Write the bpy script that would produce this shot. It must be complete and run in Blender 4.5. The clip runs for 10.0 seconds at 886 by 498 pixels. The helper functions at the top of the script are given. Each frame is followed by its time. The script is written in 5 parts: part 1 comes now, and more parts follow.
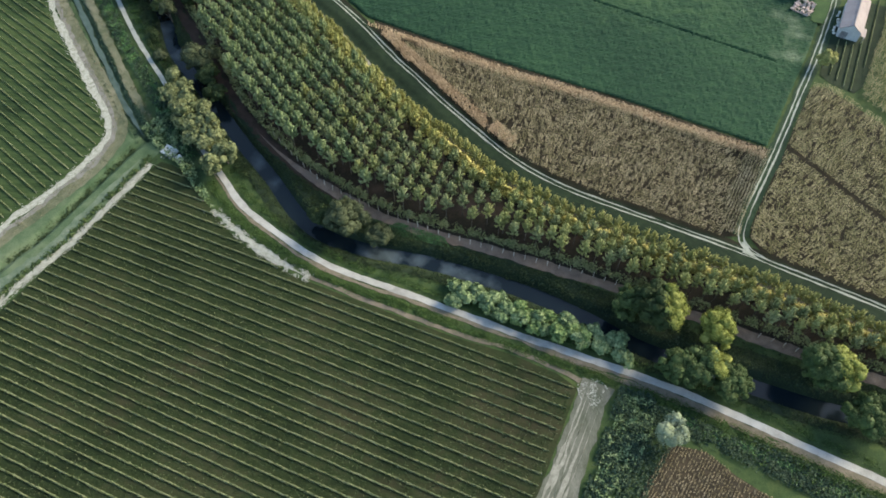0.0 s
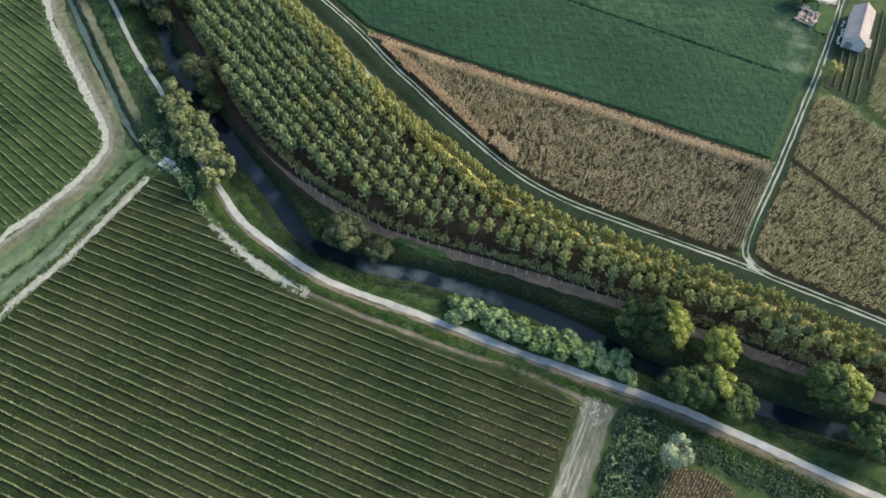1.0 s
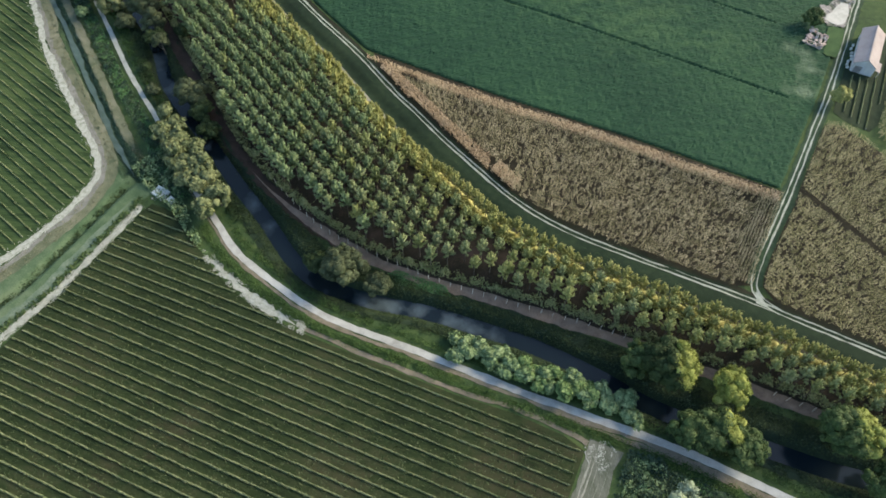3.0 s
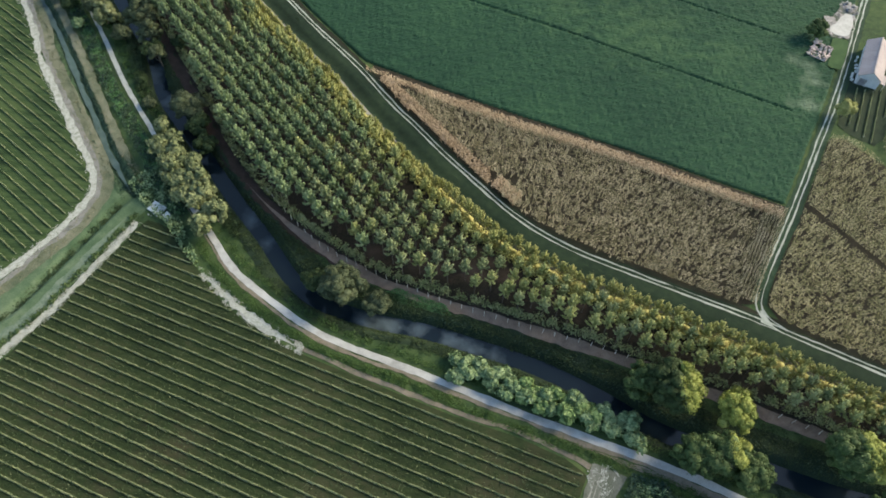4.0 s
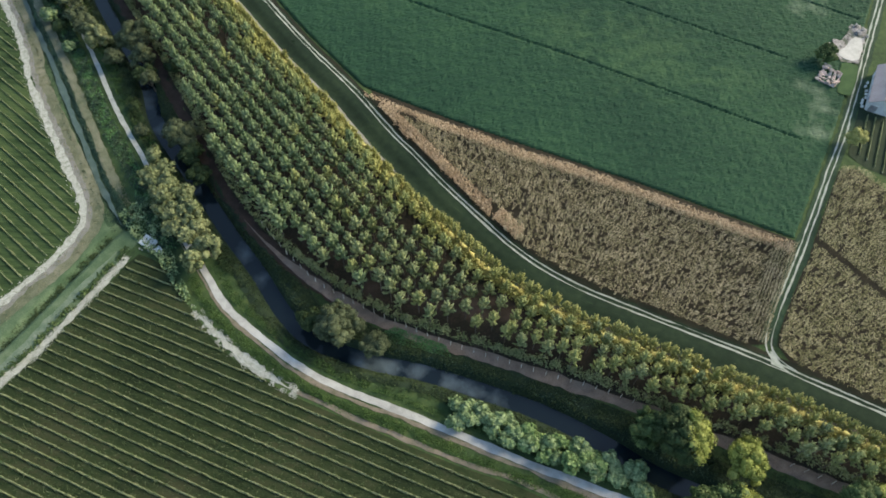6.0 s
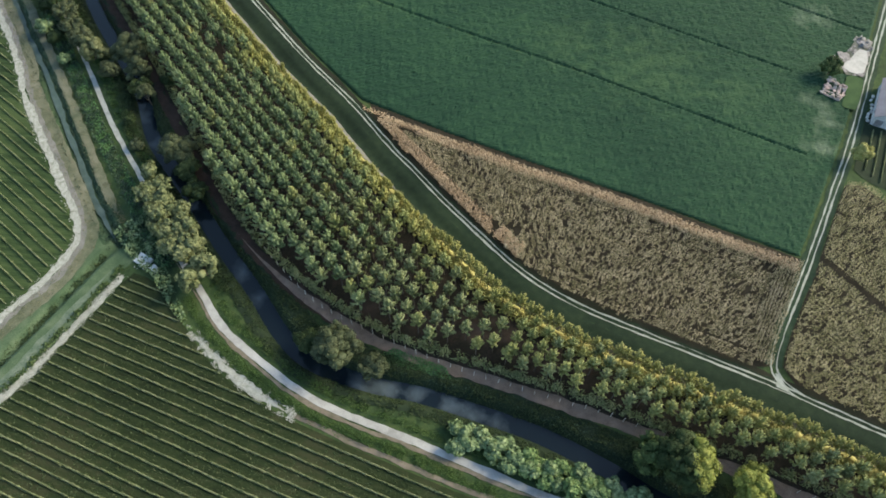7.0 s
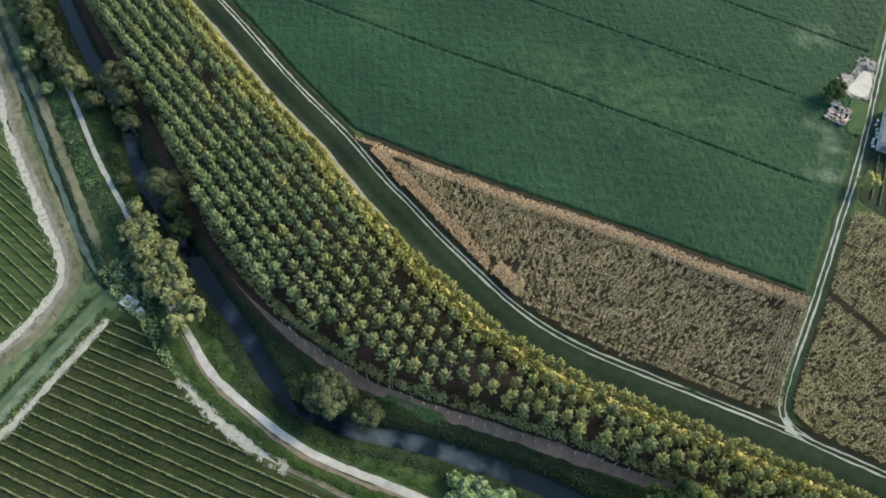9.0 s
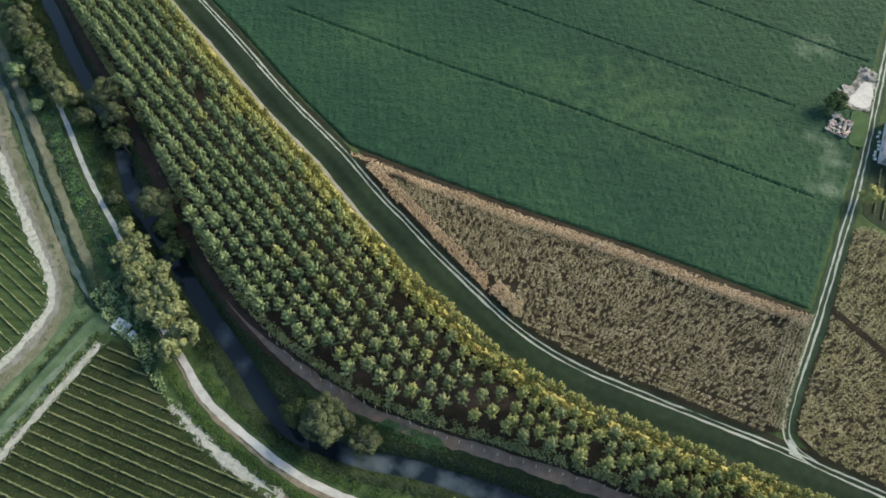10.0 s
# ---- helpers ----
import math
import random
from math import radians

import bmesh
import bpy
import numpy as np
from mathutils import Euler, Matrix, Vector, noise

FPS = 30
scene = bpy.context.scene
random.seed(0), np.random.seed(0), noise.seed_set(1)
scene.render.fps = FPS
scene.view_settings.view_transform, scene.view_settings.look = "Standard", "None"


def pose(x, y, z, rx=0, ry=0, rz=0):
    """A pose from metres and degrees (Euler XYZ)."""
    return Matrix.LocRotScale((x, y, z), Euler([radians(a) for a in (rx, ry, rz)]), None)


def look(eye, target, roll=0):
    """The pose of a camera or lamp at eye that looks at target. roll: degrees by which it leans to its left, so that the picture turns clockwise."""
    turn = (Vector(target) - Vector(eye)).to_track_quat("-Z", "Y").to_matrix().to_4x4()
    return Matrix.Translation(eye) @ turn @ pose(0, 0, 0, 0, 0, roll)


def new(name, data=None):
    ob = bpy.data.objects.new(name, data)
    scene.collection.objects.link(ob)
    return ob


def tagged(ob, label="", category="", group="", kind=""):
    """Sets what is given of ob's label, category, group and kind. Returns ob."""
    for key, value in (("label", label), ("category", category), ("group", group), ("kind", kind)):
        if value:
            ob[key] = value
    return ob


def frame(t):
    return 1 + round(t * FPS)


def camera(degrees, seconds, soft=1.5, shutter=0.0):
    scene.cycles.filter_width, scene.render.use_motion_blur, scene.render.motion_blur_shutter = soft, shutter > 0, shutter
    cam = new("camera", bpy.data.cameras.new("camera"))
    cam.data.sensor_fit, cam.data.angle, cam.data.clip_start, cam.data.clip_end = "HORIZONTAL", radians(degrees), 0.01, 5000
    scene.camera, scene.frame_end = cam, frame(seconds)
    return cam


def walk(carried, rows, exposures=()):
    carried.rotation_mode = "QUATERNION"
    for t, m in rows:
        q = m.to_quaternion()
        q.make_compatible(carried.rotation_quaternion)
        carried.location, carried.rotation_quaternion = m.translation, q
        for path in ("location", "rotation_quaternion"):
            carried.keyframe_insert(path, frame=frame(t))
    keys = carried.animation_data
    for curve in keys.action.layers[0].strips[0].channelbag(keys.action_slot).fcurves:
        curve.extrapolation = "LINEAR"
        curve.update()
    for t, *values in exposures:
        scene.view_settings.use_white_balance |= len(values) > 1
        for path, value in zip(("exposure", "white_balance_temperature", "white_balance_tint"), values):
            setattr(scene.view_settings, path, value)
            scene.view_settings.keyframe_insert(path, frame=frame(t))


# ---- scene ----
cam = camera(66.0, 10.0, soft=1.75)
PATH = [
    (0, (2.266, 5.250, 140.484), (-0.737, 37.219, 89.799), 0.422),
    (0.5, (2.021, 7.207, 140.551), (-1.004, 39.205, 89.886), 0.421),
    (1, (1.771, 9.227, 140.620), (-1.259, 41.257, 89.975), 0.418),
    (1.5, (1.516, 11.307, 140.692), (-1.518, 43.373, 90.070), 0.436),
    (2, (1.258, 13.446, 140.765), (-1.776, 45.571, 90.181), 0.477),
    (2.5, (0.996, 15.641, 140.843), (-2.042, 47.802, 90.282), 0.521),
    (4, (0.199, 22.541, 141.101), (-2.824, 54.772, 90.583), 0.577),
    (4.5, (-0.068, 24.938, 141.198), (-3.078, 57.207, 90.704), 0.660),
    (5, (-0.336, 27.380, 141.301), (-3.339, 59.648, 90.806), 0.633),
    (5.5, (-0.602, 29.864, 141.412), (-3.604, 62.140, 90.922), 0.641),
    (7, (-1.391, 37.547, 141.794), (-4.374, 69.825, 91.304), 0.718),
    (7.5, (-1.649, 40.178, 141.940), (-4.633, 72.432, 91.435), 0.681),
    (8, (-1.902, 42.840, 142.097), (-4.808, 75.086, 91.582), 0.705),
    (8.5, (-2.151, 45.531, 142.265), (-4.933, 77.779, 91.744), 0.682),
    (9, (-2.394, 48.248, 142.444), (-5.047, 80.474, 91.902), 0.654),
    (9.5, (-2.632, 50.989, 142.636), (-5.167, 83.182, 92.068), 0.611),
    (10, (-2.863, 53.752, 142.840), (-5.291, 85.932, 92.258), 0.581),
]
walk(cam, [(t, look(eye, target, roll)) for t, eye, target, roll in PATH], [(0.0, 1.28, 6850, 2), (10.0, 1.17, 6850, 2)])

# ---- light ----
SUN_TO = Vector((0.80, 0.42, 0.50)).normalized()
sun_data = bpy.data.lights.new("sun", "SUN")
sun_data.energy, sun_data.angle, sun_data.color = 2.7, radians(26.0), (1.0, 0.86, 0.62)
sun = new("sun", sun_data)
sun.matrix_world = look((0, 0, 200), Vector((0, 0, 200)) - SUN_TO)
world = bpy.data.worlds.new("world")
scene.world = world
world.use_nodes = True
wn = world.node_tree.nodes
sky = wn.new("ShaderNodeTexSky")
sky.sky_type, sky.sun_disc = "NISHITA", False
sky.sun_elevation, sky.sun_rotation = math.asin(SUN_TO.z), math.atan2(SUN_TO.x, SUN_TO.y)
world.node_tree.links.new(sky.outputs[0], wn["Background"].inputs[0])
wn["Background"].inputs[1].default_value = 0.132


# ---- materials ----
def material(name, colours, scale=4.0, fine=30.0, rough=0.9, bump=0.3, vary=0.0, stretch=(1, 1, 1), turn=0.0, big=0.0, span=(0.3, 0.7)):
    """Mix of colours by noise at two scales (scale and fine in turns per metre), bump, and colour change from piece to piece."""
    m = bpy.data.materials.new(name)
    m.use_nodes = True
    t = m.node_tree
    n, l = t.nodes, t.links
    b = n["Principled BSDF"]
    b.inputs["Roughness"].default_value = rough
    b.inputs["Specular IOR Level"].default_value = 0.2
    geo = n.new("ShaderNodeNewGeometry")
    mp = n.new("ShaderNodeMapping")
    mp.inputs["Rotation"].default_value[2] = radians(turn)
    mp.inputs["Scale"].default_value = stretch
    l.new(geo.outputs["Position"], mp.inputs["Vector"])
    n1, n2 = n.new("ShaderNodeTexNoise"), n.new("ShaderNodeTexNoise")
    n1.inputs["Scale"].default_value, n2.inputs["Scale"].default_value = scale, fine
    n1.inputs["Detail"].default_value = 5
    n2.inputs["Detail"].default_value = 3
    l.new(mp.outputs[0], n1.inputs["Vector"])
    l.new(mp.outputs[0], n2.inputs["Vector"])
    mix = n.new("ShaderNodeMath")
    mix.operation = "MULTIPLY_ADD"
    mix.inputs[1].default_value = 0.45
    l.new(n2.outputs[0], mix.inputs[0])
    half = n.new("ShaderNodeMath")
    half.operation = "MULTIPLY"
    half.inputs[1].default_value = 0.55
    l.new(n1.outputs[0], half.inputs[0])
    l.new(half.outputs[0], mix.inputs[2])
    value = mix.outputs[0]
    if big:
        n3 = n.new("ShaderNodeTexNoise")
        n3.inputs["Scale"].default_value = big
        l.new(geo.outputs["Position"], n3.inputs["Vector"])
        more = n.new("ShaderNodeMath")
        more.operation = "MULTIPLY_ADD"
        more.inputs[1].default_value = 0.7
        l.new(n3.outputs[0], more.inputs[0])
        sub = n.new("ShaderNodeMath")
        sub.operation = "SUBTRACT"
        sub.inputs[1].default_value = 0.35
        l.new(value, sub.inputs[0])
        l.new(sub.outputs[0], more.inputs[2])
        value = more.outputs[0]
    if vary:
        more = n.new("ShaderNodeMath")
        more.operation = "MULTIPLY_ADD"
        more.inputs[1].default_value = vary
        l.new(geo.outputs["Random Per Island"], more.inputs[0])
        sub = n.new("ShaderNodeMath")
        sub.operation = "SUBTRACT"
        sub.inputs[1].default_value = vary / 2
        l.new(value, sub.inputs[0])
        l.new(sub.outputs[0], more.inputs[2])
        value = more.outputs[0]
    ramp = n.new("ShaderNodeValToRGB")
    els = ramp.color_ramp.elements
    while len(els) < len(colours):
        els.new(0.5)
    lo, hi = span
    for i, c in enumerate(colours):
        els[i].position = lo + (hi - lo) * i / max(1, len(colours) - 1)
        els[i].color = (*c, 1)
    l.new(value, ramp.inputs[0])
    l.new(ramp.outputs[0], b.inputs["Base Color"])
    if bump:
        bp = n.new("ShaderNodeBump")
        bp.inputs["Strength"].default_value = bump
        bp.inputs["Distance"].default_value = 0.2
        l.new(value, bp.inputs["Height"])
        l.new(bp.outputs[0], b.inputs["Normal"])
    return m


M_GRASS = material("grass", [(0.022, 0.040, 0.018), (0.040, 0.070, 0.026), (0.075, 0.10, 0.035)], 0.5, 3.0, big=0.05)
M_LUSH = material("lush_grass", [(0.022, 0.045, 0.024), (0.037, 0.068, 0.036), (0.06, 0.095, 0.05)], 0.6, 4.0, big=0.05)
M_DRY = material("dry_grass", [(0.07, 0.09, 0.055), (0.135, 0.14, 0.095), (0.20, 0.192, 0.145)], 0.3, 4.0, bump=0.15, big=0.06)
M_PALEGRASS = material("pale_grass", [(0.045, 0.08, 0.042), (0.075, 0.115, 0.064), (0.12, 0.155, 0.095)], 0.35, 3.0, big=0.08)
M_LILAC = material("grey_shoulder", [(0.13, 0.135, 0.12), (0.19, 0.185, 0.175), (0.25, 0.24, 0.23)], 0.4, 4.0, bump=0.1)
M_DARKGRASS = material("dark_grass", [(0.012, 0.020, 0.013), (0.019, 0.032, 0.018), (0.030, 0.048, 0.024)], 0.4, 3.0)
M_VINEFLOOR = material("vineyard_grass", [(0.011, 0.018, 0.0065), (0.021, 0.0335, 0.0115), (0.038, 0.043, 0.020)], 0.5, 3.0, stretch=(0.5, 1.4, 1), turn=16.9, big=0.05, span=(0.36, 0.64), bump=0.5)
M_VINEFLOOR_WEST = material("mown_vineyard_grass", [(0.014, 0.028, 0.010), (0.033, 0.058, 0.021), (0.058, 0.086, 0.032)], 0.4, 2.4, stretch=(0.15, 1.8, 1), turn=31, big=0.04, span=(0.36, 0.64))
M_GRAVEL = material("gravel", [(0.25, 0.245, 0.24), (0.36, 0.352, 0.345), (0.46, 0.45, 0.445)], 0.5, 5.0, bump=0.15, big=0.09)
M_WHITE = material("white_gravel", [(0.14, 0.15, 0.11), (0.33, 0.335, 0.305), (0.46, 0.455, 0.43)], 0.9, 2.5, bump=0.2)
M_CHALK = material("chalky_stone", [(0.22, 0.23, 0.205), (0.35, 0.355, 0.33), (0.48, 0.475, 0.45)], 0.8, 6.0, bump=0.1)
M_RUT = material("limestone_rut", [(0.18, 0.21, 0.17), (0.32, 0.34, 0.31), (0.42, 0.43, 0.405)], 0.7, 5.0, bump=0.1)
M_DIRT = material("dirt", [(0.10, 0.074, 0.057), (0.175, 0.132, 0.107), (0.25, 0.195, 0.163)], 0.4, 4.0, bump=0.2)
M_VERGEDIRT = material("dusty_verge", [(0.085, 0.09, 0.055), (0.165, 0.14, 0.11), (0.23, 0.195, 0.165)], 0.5, 3.0, bump=0.2)
M_PALEDIRT = material("pale_dirt", [(0.06, 0.075, 0.048), (0.12, 0.124, 0.104), (0.20, 0.198, 0.178)], 0.35, 4.0, bump=0.2, stretch=(1.6, 0.4, 1), turn=20)
M_TRACKRUT = material("worn_dirt", [(0.15, 0.15, 0.125), (0.24, 0.235, 0.21), (0.36, 0.35, 0.32)], 0.8, 4.0, bump=0.2)
M_SOIL = material("plantation_soil", [(0.010, 0.013, 0.008), (0.018, 0.020, 0.012), (0.032, 0.029, 0.02)], 0.3, 2.5, bump=0.3)
M_STUBBLE = material("stubble", [(0.03, 0.024, 0.016), (0.055, 0.044, 0.03), (0.095, 0.075, 0.053)], 0.5, 5.0, bump=0.3)
M_SOY = material("soy_leaves", [(0.008, 0.032, 0.019), (0.014, 0.046, 0.025), (0.023, 0.063, 0.031)], 0.4, 2.0, bump=0.5, stretch=(0.5, 1.3, 1), turn=19, big=0.018)
M_CORN = material("corn_leaves", [(0.085, 0.085, 0.04), (0.25, 0.222, 0.135), (0.50, 0.43, 0.315)], 0.35, 1.6, bump=0, vary=0.4, span=(0.32, 0.68))
M_CORNEAST = material("yellowed_corn_leaves", [(0.09, 0.095, 0.038), (0.265, 0.245, 0.125), (0.52, 0.46, 0.30)], 0.35, 1.6, bump=0, vary=0.4, span=(0.32, 0.68))
M_CORNDRY = material("dry_corn_leaves", [(0.20, 0.14, 0.09), (0.38, 0.28, 0.19), (0.53, 0.41, 0.295)], 0.12, 1.0, bump=0, vary=0.5)
M_CORNSOIL = material("corn_soil", [(0.014, 0.012, 0.008), (0.026, 0.022, 0.015), (0.045, 0.037, 0.025)], 0.5, 3.0)
M_VINE = material("vine_leaves", [(0.125, 0.15, 0.07), (0.175, 0.198, 0.10), (0.23, 0.247, 0.142)], 0.15, 1.0, bump=0, vary=0.4, rough=0.7)
M_POPLAR = material("poplar_leaves", [(0.10, 0.128, 0.05), (0.185, 0.215, 0.10), (0.265, 0.285, 0.155)], 0.2, 1.0, bump=0, vary=0.4, rough=0.65)
M_POPLAR_COOL = material("cool_poplar_leaves", [(0.082, 0.122, 0.05), (0.155, 0.205, 0.098), (0.232, 0.28, 0.152)], 0.2, 1.0, bump=0, vary=0.4, rough=0.65)
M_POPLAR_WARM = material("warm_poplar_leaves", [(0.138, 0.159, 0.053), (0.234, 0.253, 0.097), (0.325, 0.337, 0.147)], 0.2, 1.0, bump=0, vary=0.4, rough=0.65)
M_YELLOW = material("yellow_sunlit_leaves", [(0.176, 0.185, 0.055), (0.262, 0.260, 0.088), (0.330, 0.319, 0.127)], 0.2, 1.0, bump=0, vary=0.25, rough=0.65)
M_TREEYELLOW = material("yellow_green_sunlit_leaves", [(0.11, 0.135, 0.026), (0.19, 0.215, 0.05), (0.28, 0.29, 0.08)], 0.2, 1.0, bump=0, vary=0.4, rough=0.65)
M_LEAF = material("broad_leaves", [(0.030, 0.055, 0.018), (0.052, 0.085, 0.028), (0.085, 0.115, 0.045)], 0.2, 1.0, bump=0, vary=0.4, rough=0.65)
M_WILLOW = material("willow_leaves", [(0.085, 0.105, 0.045), (0.14, 0.155, 0.075), (0.20, 0.21, 0.115)], 0.2, 1.0, bump=0, vary=0.4, rough=0.65)
M_ROADTREE = material("roadside_leaves", [(0.062, 0.082, 0.036), (0.125, 0.145, 0.068), (0.20, 0.218, 0.108)], 0.2, 1.0, bump=0, vary=0.4, rough=0.65)
M_BUSH = material("bush_leaves", [(0.065, 0.11, 0.05), (0.14, 0.20, 0.095), (0.235, 0.295, 0.155)], 0.2, 1.0, bump=0, vary=0.4, rough=0.65)
M_PALE = material("silver_leaves", [(0.12, 0.155, 0.095), (0.21, 0.25, 0.165), (0.31, 0.345, 0.245)], 0.2, 1.0, bump=0, vary=0.3, rough=0.6)
M_LUSHLEAF = material("weed_leaves", [(0.024, 0.052, 0.013), (0.045, 0.088, 0.022), (0.075, 0.12, 0.034)], 0.15, 1.0, bump=0, vary=0.4, rough=0.7)
M_SCRUB = material("scrub_leaves", [(0.018, 0.040, 0.027), (0.040, 0.070, 0.044), (0.080, 0.115, 0.070)], 0.15, 1.0, bump=0, vary=0.4, rough=0.7)
M_GOLD = material("golden_sunlit_leaves", [(0.154, 0.138, 0.042), (0.242, 0.216, 0.070), (0.325, 0.288, 0.108)], 0.2, 1.0, bump=0, vary=0.25, rough=0.7)
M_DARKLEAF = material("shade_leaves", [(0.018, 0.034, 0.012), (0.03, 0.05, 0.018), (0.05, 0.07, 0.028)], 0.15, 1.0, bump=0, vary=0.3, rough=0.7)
M_STUBSTALK = material("stubble_stalks", [(0.14, 0.115, 0.065), (0.27, 0.22, 0.135), (0.42, 0.35, 0.24)], 0.15, 1.0, bump=0, vary=0.5)
M_SHADESOIL = material("shaded_brown_soil", [(0.021, 0.017, 0.013), (0.040, 0.028, 0.023), (0.072, 0.045, 0.037)], 0.4, 3.0, bump=0.2)
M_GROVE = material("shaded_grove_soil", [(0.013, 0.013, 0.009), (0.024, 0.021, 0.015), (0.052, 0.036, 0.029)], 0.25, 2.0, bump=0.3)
M_DEEPGRASS = material("deep_green_grass", [(0.014, 0.030, 0.018), (0.024, 0.047, 0.027), (0.042, 0.070, 0.038)], 0.6, 4.0, big=0.05)
M_BUSHBRIGHT = material("fresh_bush_leaves", [(0.06, 0.11, 0.04), (0.13, 0.20, 0.075), (0.21, 0.275, 0.115)], 0.2, 1.0, bump=0, vary=0.4, rough=0.65)
M_FARMGRASS = material("dark_farm_grass", [(0.0075, 0.0165, 0.0095), (0.0125, 0.0255, 0.0145), (0.022, 0.038, 0.020)], 0.6, 4.0, big=0.05)
M_DRYTUFT = material("dry_grass_blades", [(0.07, 0.085, 0.045), (0.14, 0.14, 0.085), (0.22, 0.205, 0.14)], 0.2, 1.0, bump=0, vary=0.4)
M_OLIVE = material("olive_leaves", [(0.034, 0.047, 0.023), (0.057, 0.072, 0.037), (0.095, 0.11, 0.06)], 0.2, 1.0, bump=0, vary=0.3, rough=0.65)
M_MEADOW = material("meadow_leaves", [(0.042, 0.10, 0.038), (0.075, 0.16, 0.06), (0.12, 0.215, 0.088)], 0.15, 1.0, bump=0, vary=0.3, rough=0.7)
M_BLEACH = material("bleached_soil", [(0.06, 0.10, 0.065), (0.12, 0.155, 0.115), (0.19, 0.215, 0.17)], 0.4, 2.0)
M_BARK = material("bark", [(0.06, 0.05, 0.04), (0.11, 0.095, 0.08), (0.16, 0.14, 0.12)], 3, 20)
M_STAKE = material("pale_wood", [(0.42, 0.38, 0.33), (0.55, 0.51, 0.46), (0.66, 0.62, 0.57)], 1, 8, bump=0.05)
M_WATER = bpy.data.materials.new("river_water")
M_WATER.use_nodes = True
wb = M_WATER.node_tree.nodes["Principled BSDF"]
wcol = M_WATER.node_tree.nodes.new("ShaderNodeRGB")
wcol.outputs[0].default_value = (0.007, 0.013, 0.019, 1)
M_WATER.node_tree.links.new(wcol.outputs[0], wb.inputs["Base Color"])
wb.inputs["Roughness"].default_value = 0.12
wb.inputs["Specular IOR Level"].default_value = 0.32
wno = M_WATER.node_tree.nodes.new("ShaderNodeTexNoise")
wno.inputs["Scale"].default_value = 0.35
wbp = M_WATER.node_tree.nodes.new("ShaderNodeBump")
wbp.inputs["Strength"].default_value = 0.25
M_WATER.node_tree.links.new(wno.outputs[0], wbp.inputs["Height"])
M_WATER.node_tree.links.new(wbp.outputs[0], wb.inputs["Normal"])

M_DITCH = material("weedy_ditch", [(0.045, 0.07, 0.065), (0.065, 0.098, 0.09), (0.09, 0.125, 0.118)], 0.5, 3.0, rough=0.5, bump=0.2)



def spots(m, places, colour, z=0.4):
    """Lets the base colour fade to another one in ragged round spots: (x, y, radius, strength)."""
    n, l = m.node_tree.nodes, m.node_tree.links
    b = n["Principled BSDF"]
    geo = n.new("ShaderNodeNewGeometry")
    ragged = n.new("ShaderNodeTexNoise")
    ragged.inputs["Scale"].default_value = 0.22
    ragged.inputs["Detail"].default_value = 6
    l.new(geo.outputs["Position"], ragged.inputs["Vector"])
    for x, y, radius, strength in places:
        far = n.new("ShaderNodeVectorMath")
        far.operation = "DISTANCE"
        far.inputs[1].default_value = (x, y, z)
        l.new(geo.outputs["Position"], far.inputs[0])
        rag = n.new("ShaderNodeMath")
        rag.operation = "MULTIPLY_ADD"
        rag.inputs[1].default_value = radius * 3.2
        l.new(ragged.outputs[0], rag.inputs[0])
        l.new(far.outputs["Value"], rag.inputs[2])
        fall = n.new("ShaderNodeMapRange")
        fall.inputs["From Min"].default_value = radius * 2.6
        fall.inputs["From Max"].default_value = radius * 1.2
        fall.inputs["To Max"].default_value = strength
        l.new(rag.outputs[0], fall.inputs["Value"])
        mix = n.new("ShaderNodeMix")
        mix.data_type = "RGBA"
        for socket in mix.inputs:
            if socket.type == "RGBA" and socket.name == "B":
                socket.default_value = (*colour, 1)
        colour_in = [s for s in mix.inputs if s.type == "RGBA"]
        l.new(b.inputs["Base Color"].links[0].from_socket, colour_in[0])
        l.new(fall.outputs["Result"], mix.inputs[0])
        l.new([s for s in mix.outputs if s.type == "RGBA"][0], b.inputs["Base Color"])


spots(M_SOY, [(92, 174, 5, 0.95), (88, 172, 4, 0.6), (93.5, 182, 4, 0.9), (94, 188, 2.5, 0.8), (90, 190, 5, 0.5), (98, 228, 7, 0.7)], (0.13, 0.17, 0.12))
spots(M_SOY, [(45, 199, 20, 0.55), (20, 206, 14, 0.4), (70, 190, 10, 0.35), (-40, 222, 12, 0.3)], (0.06, 0.115, 0.05))

# Sky reflections on the river, painted as pale blue-grey patches of base colour.
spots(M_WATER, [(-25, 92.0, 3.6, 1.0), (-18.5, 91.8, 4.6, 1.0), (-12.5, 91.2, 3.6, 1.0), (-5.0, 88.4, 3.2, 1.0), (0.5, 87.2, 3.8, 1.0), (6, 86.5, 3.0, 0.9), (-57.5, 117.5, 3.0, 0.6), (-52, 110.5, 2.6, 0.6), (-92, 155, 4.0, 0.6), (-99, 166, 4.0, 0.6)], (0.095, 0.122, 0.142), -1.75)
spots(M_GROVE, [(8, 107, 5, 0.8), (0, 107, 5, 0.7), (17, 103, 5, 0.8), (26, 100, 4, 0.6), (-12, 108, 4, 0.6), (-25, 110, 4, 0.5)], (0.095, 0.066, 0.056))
spots(M_VINEFLOOR, [(12, 52, 16, 0.75), (-22, 52, 10, 0.5), (-58, 58, 9, 0.6), (-70, 48, 8, 0.5), (-8, 30, 14, 0.6)], (0.048, 0.040, 0.024))

rng = np.random.default_rng(7)


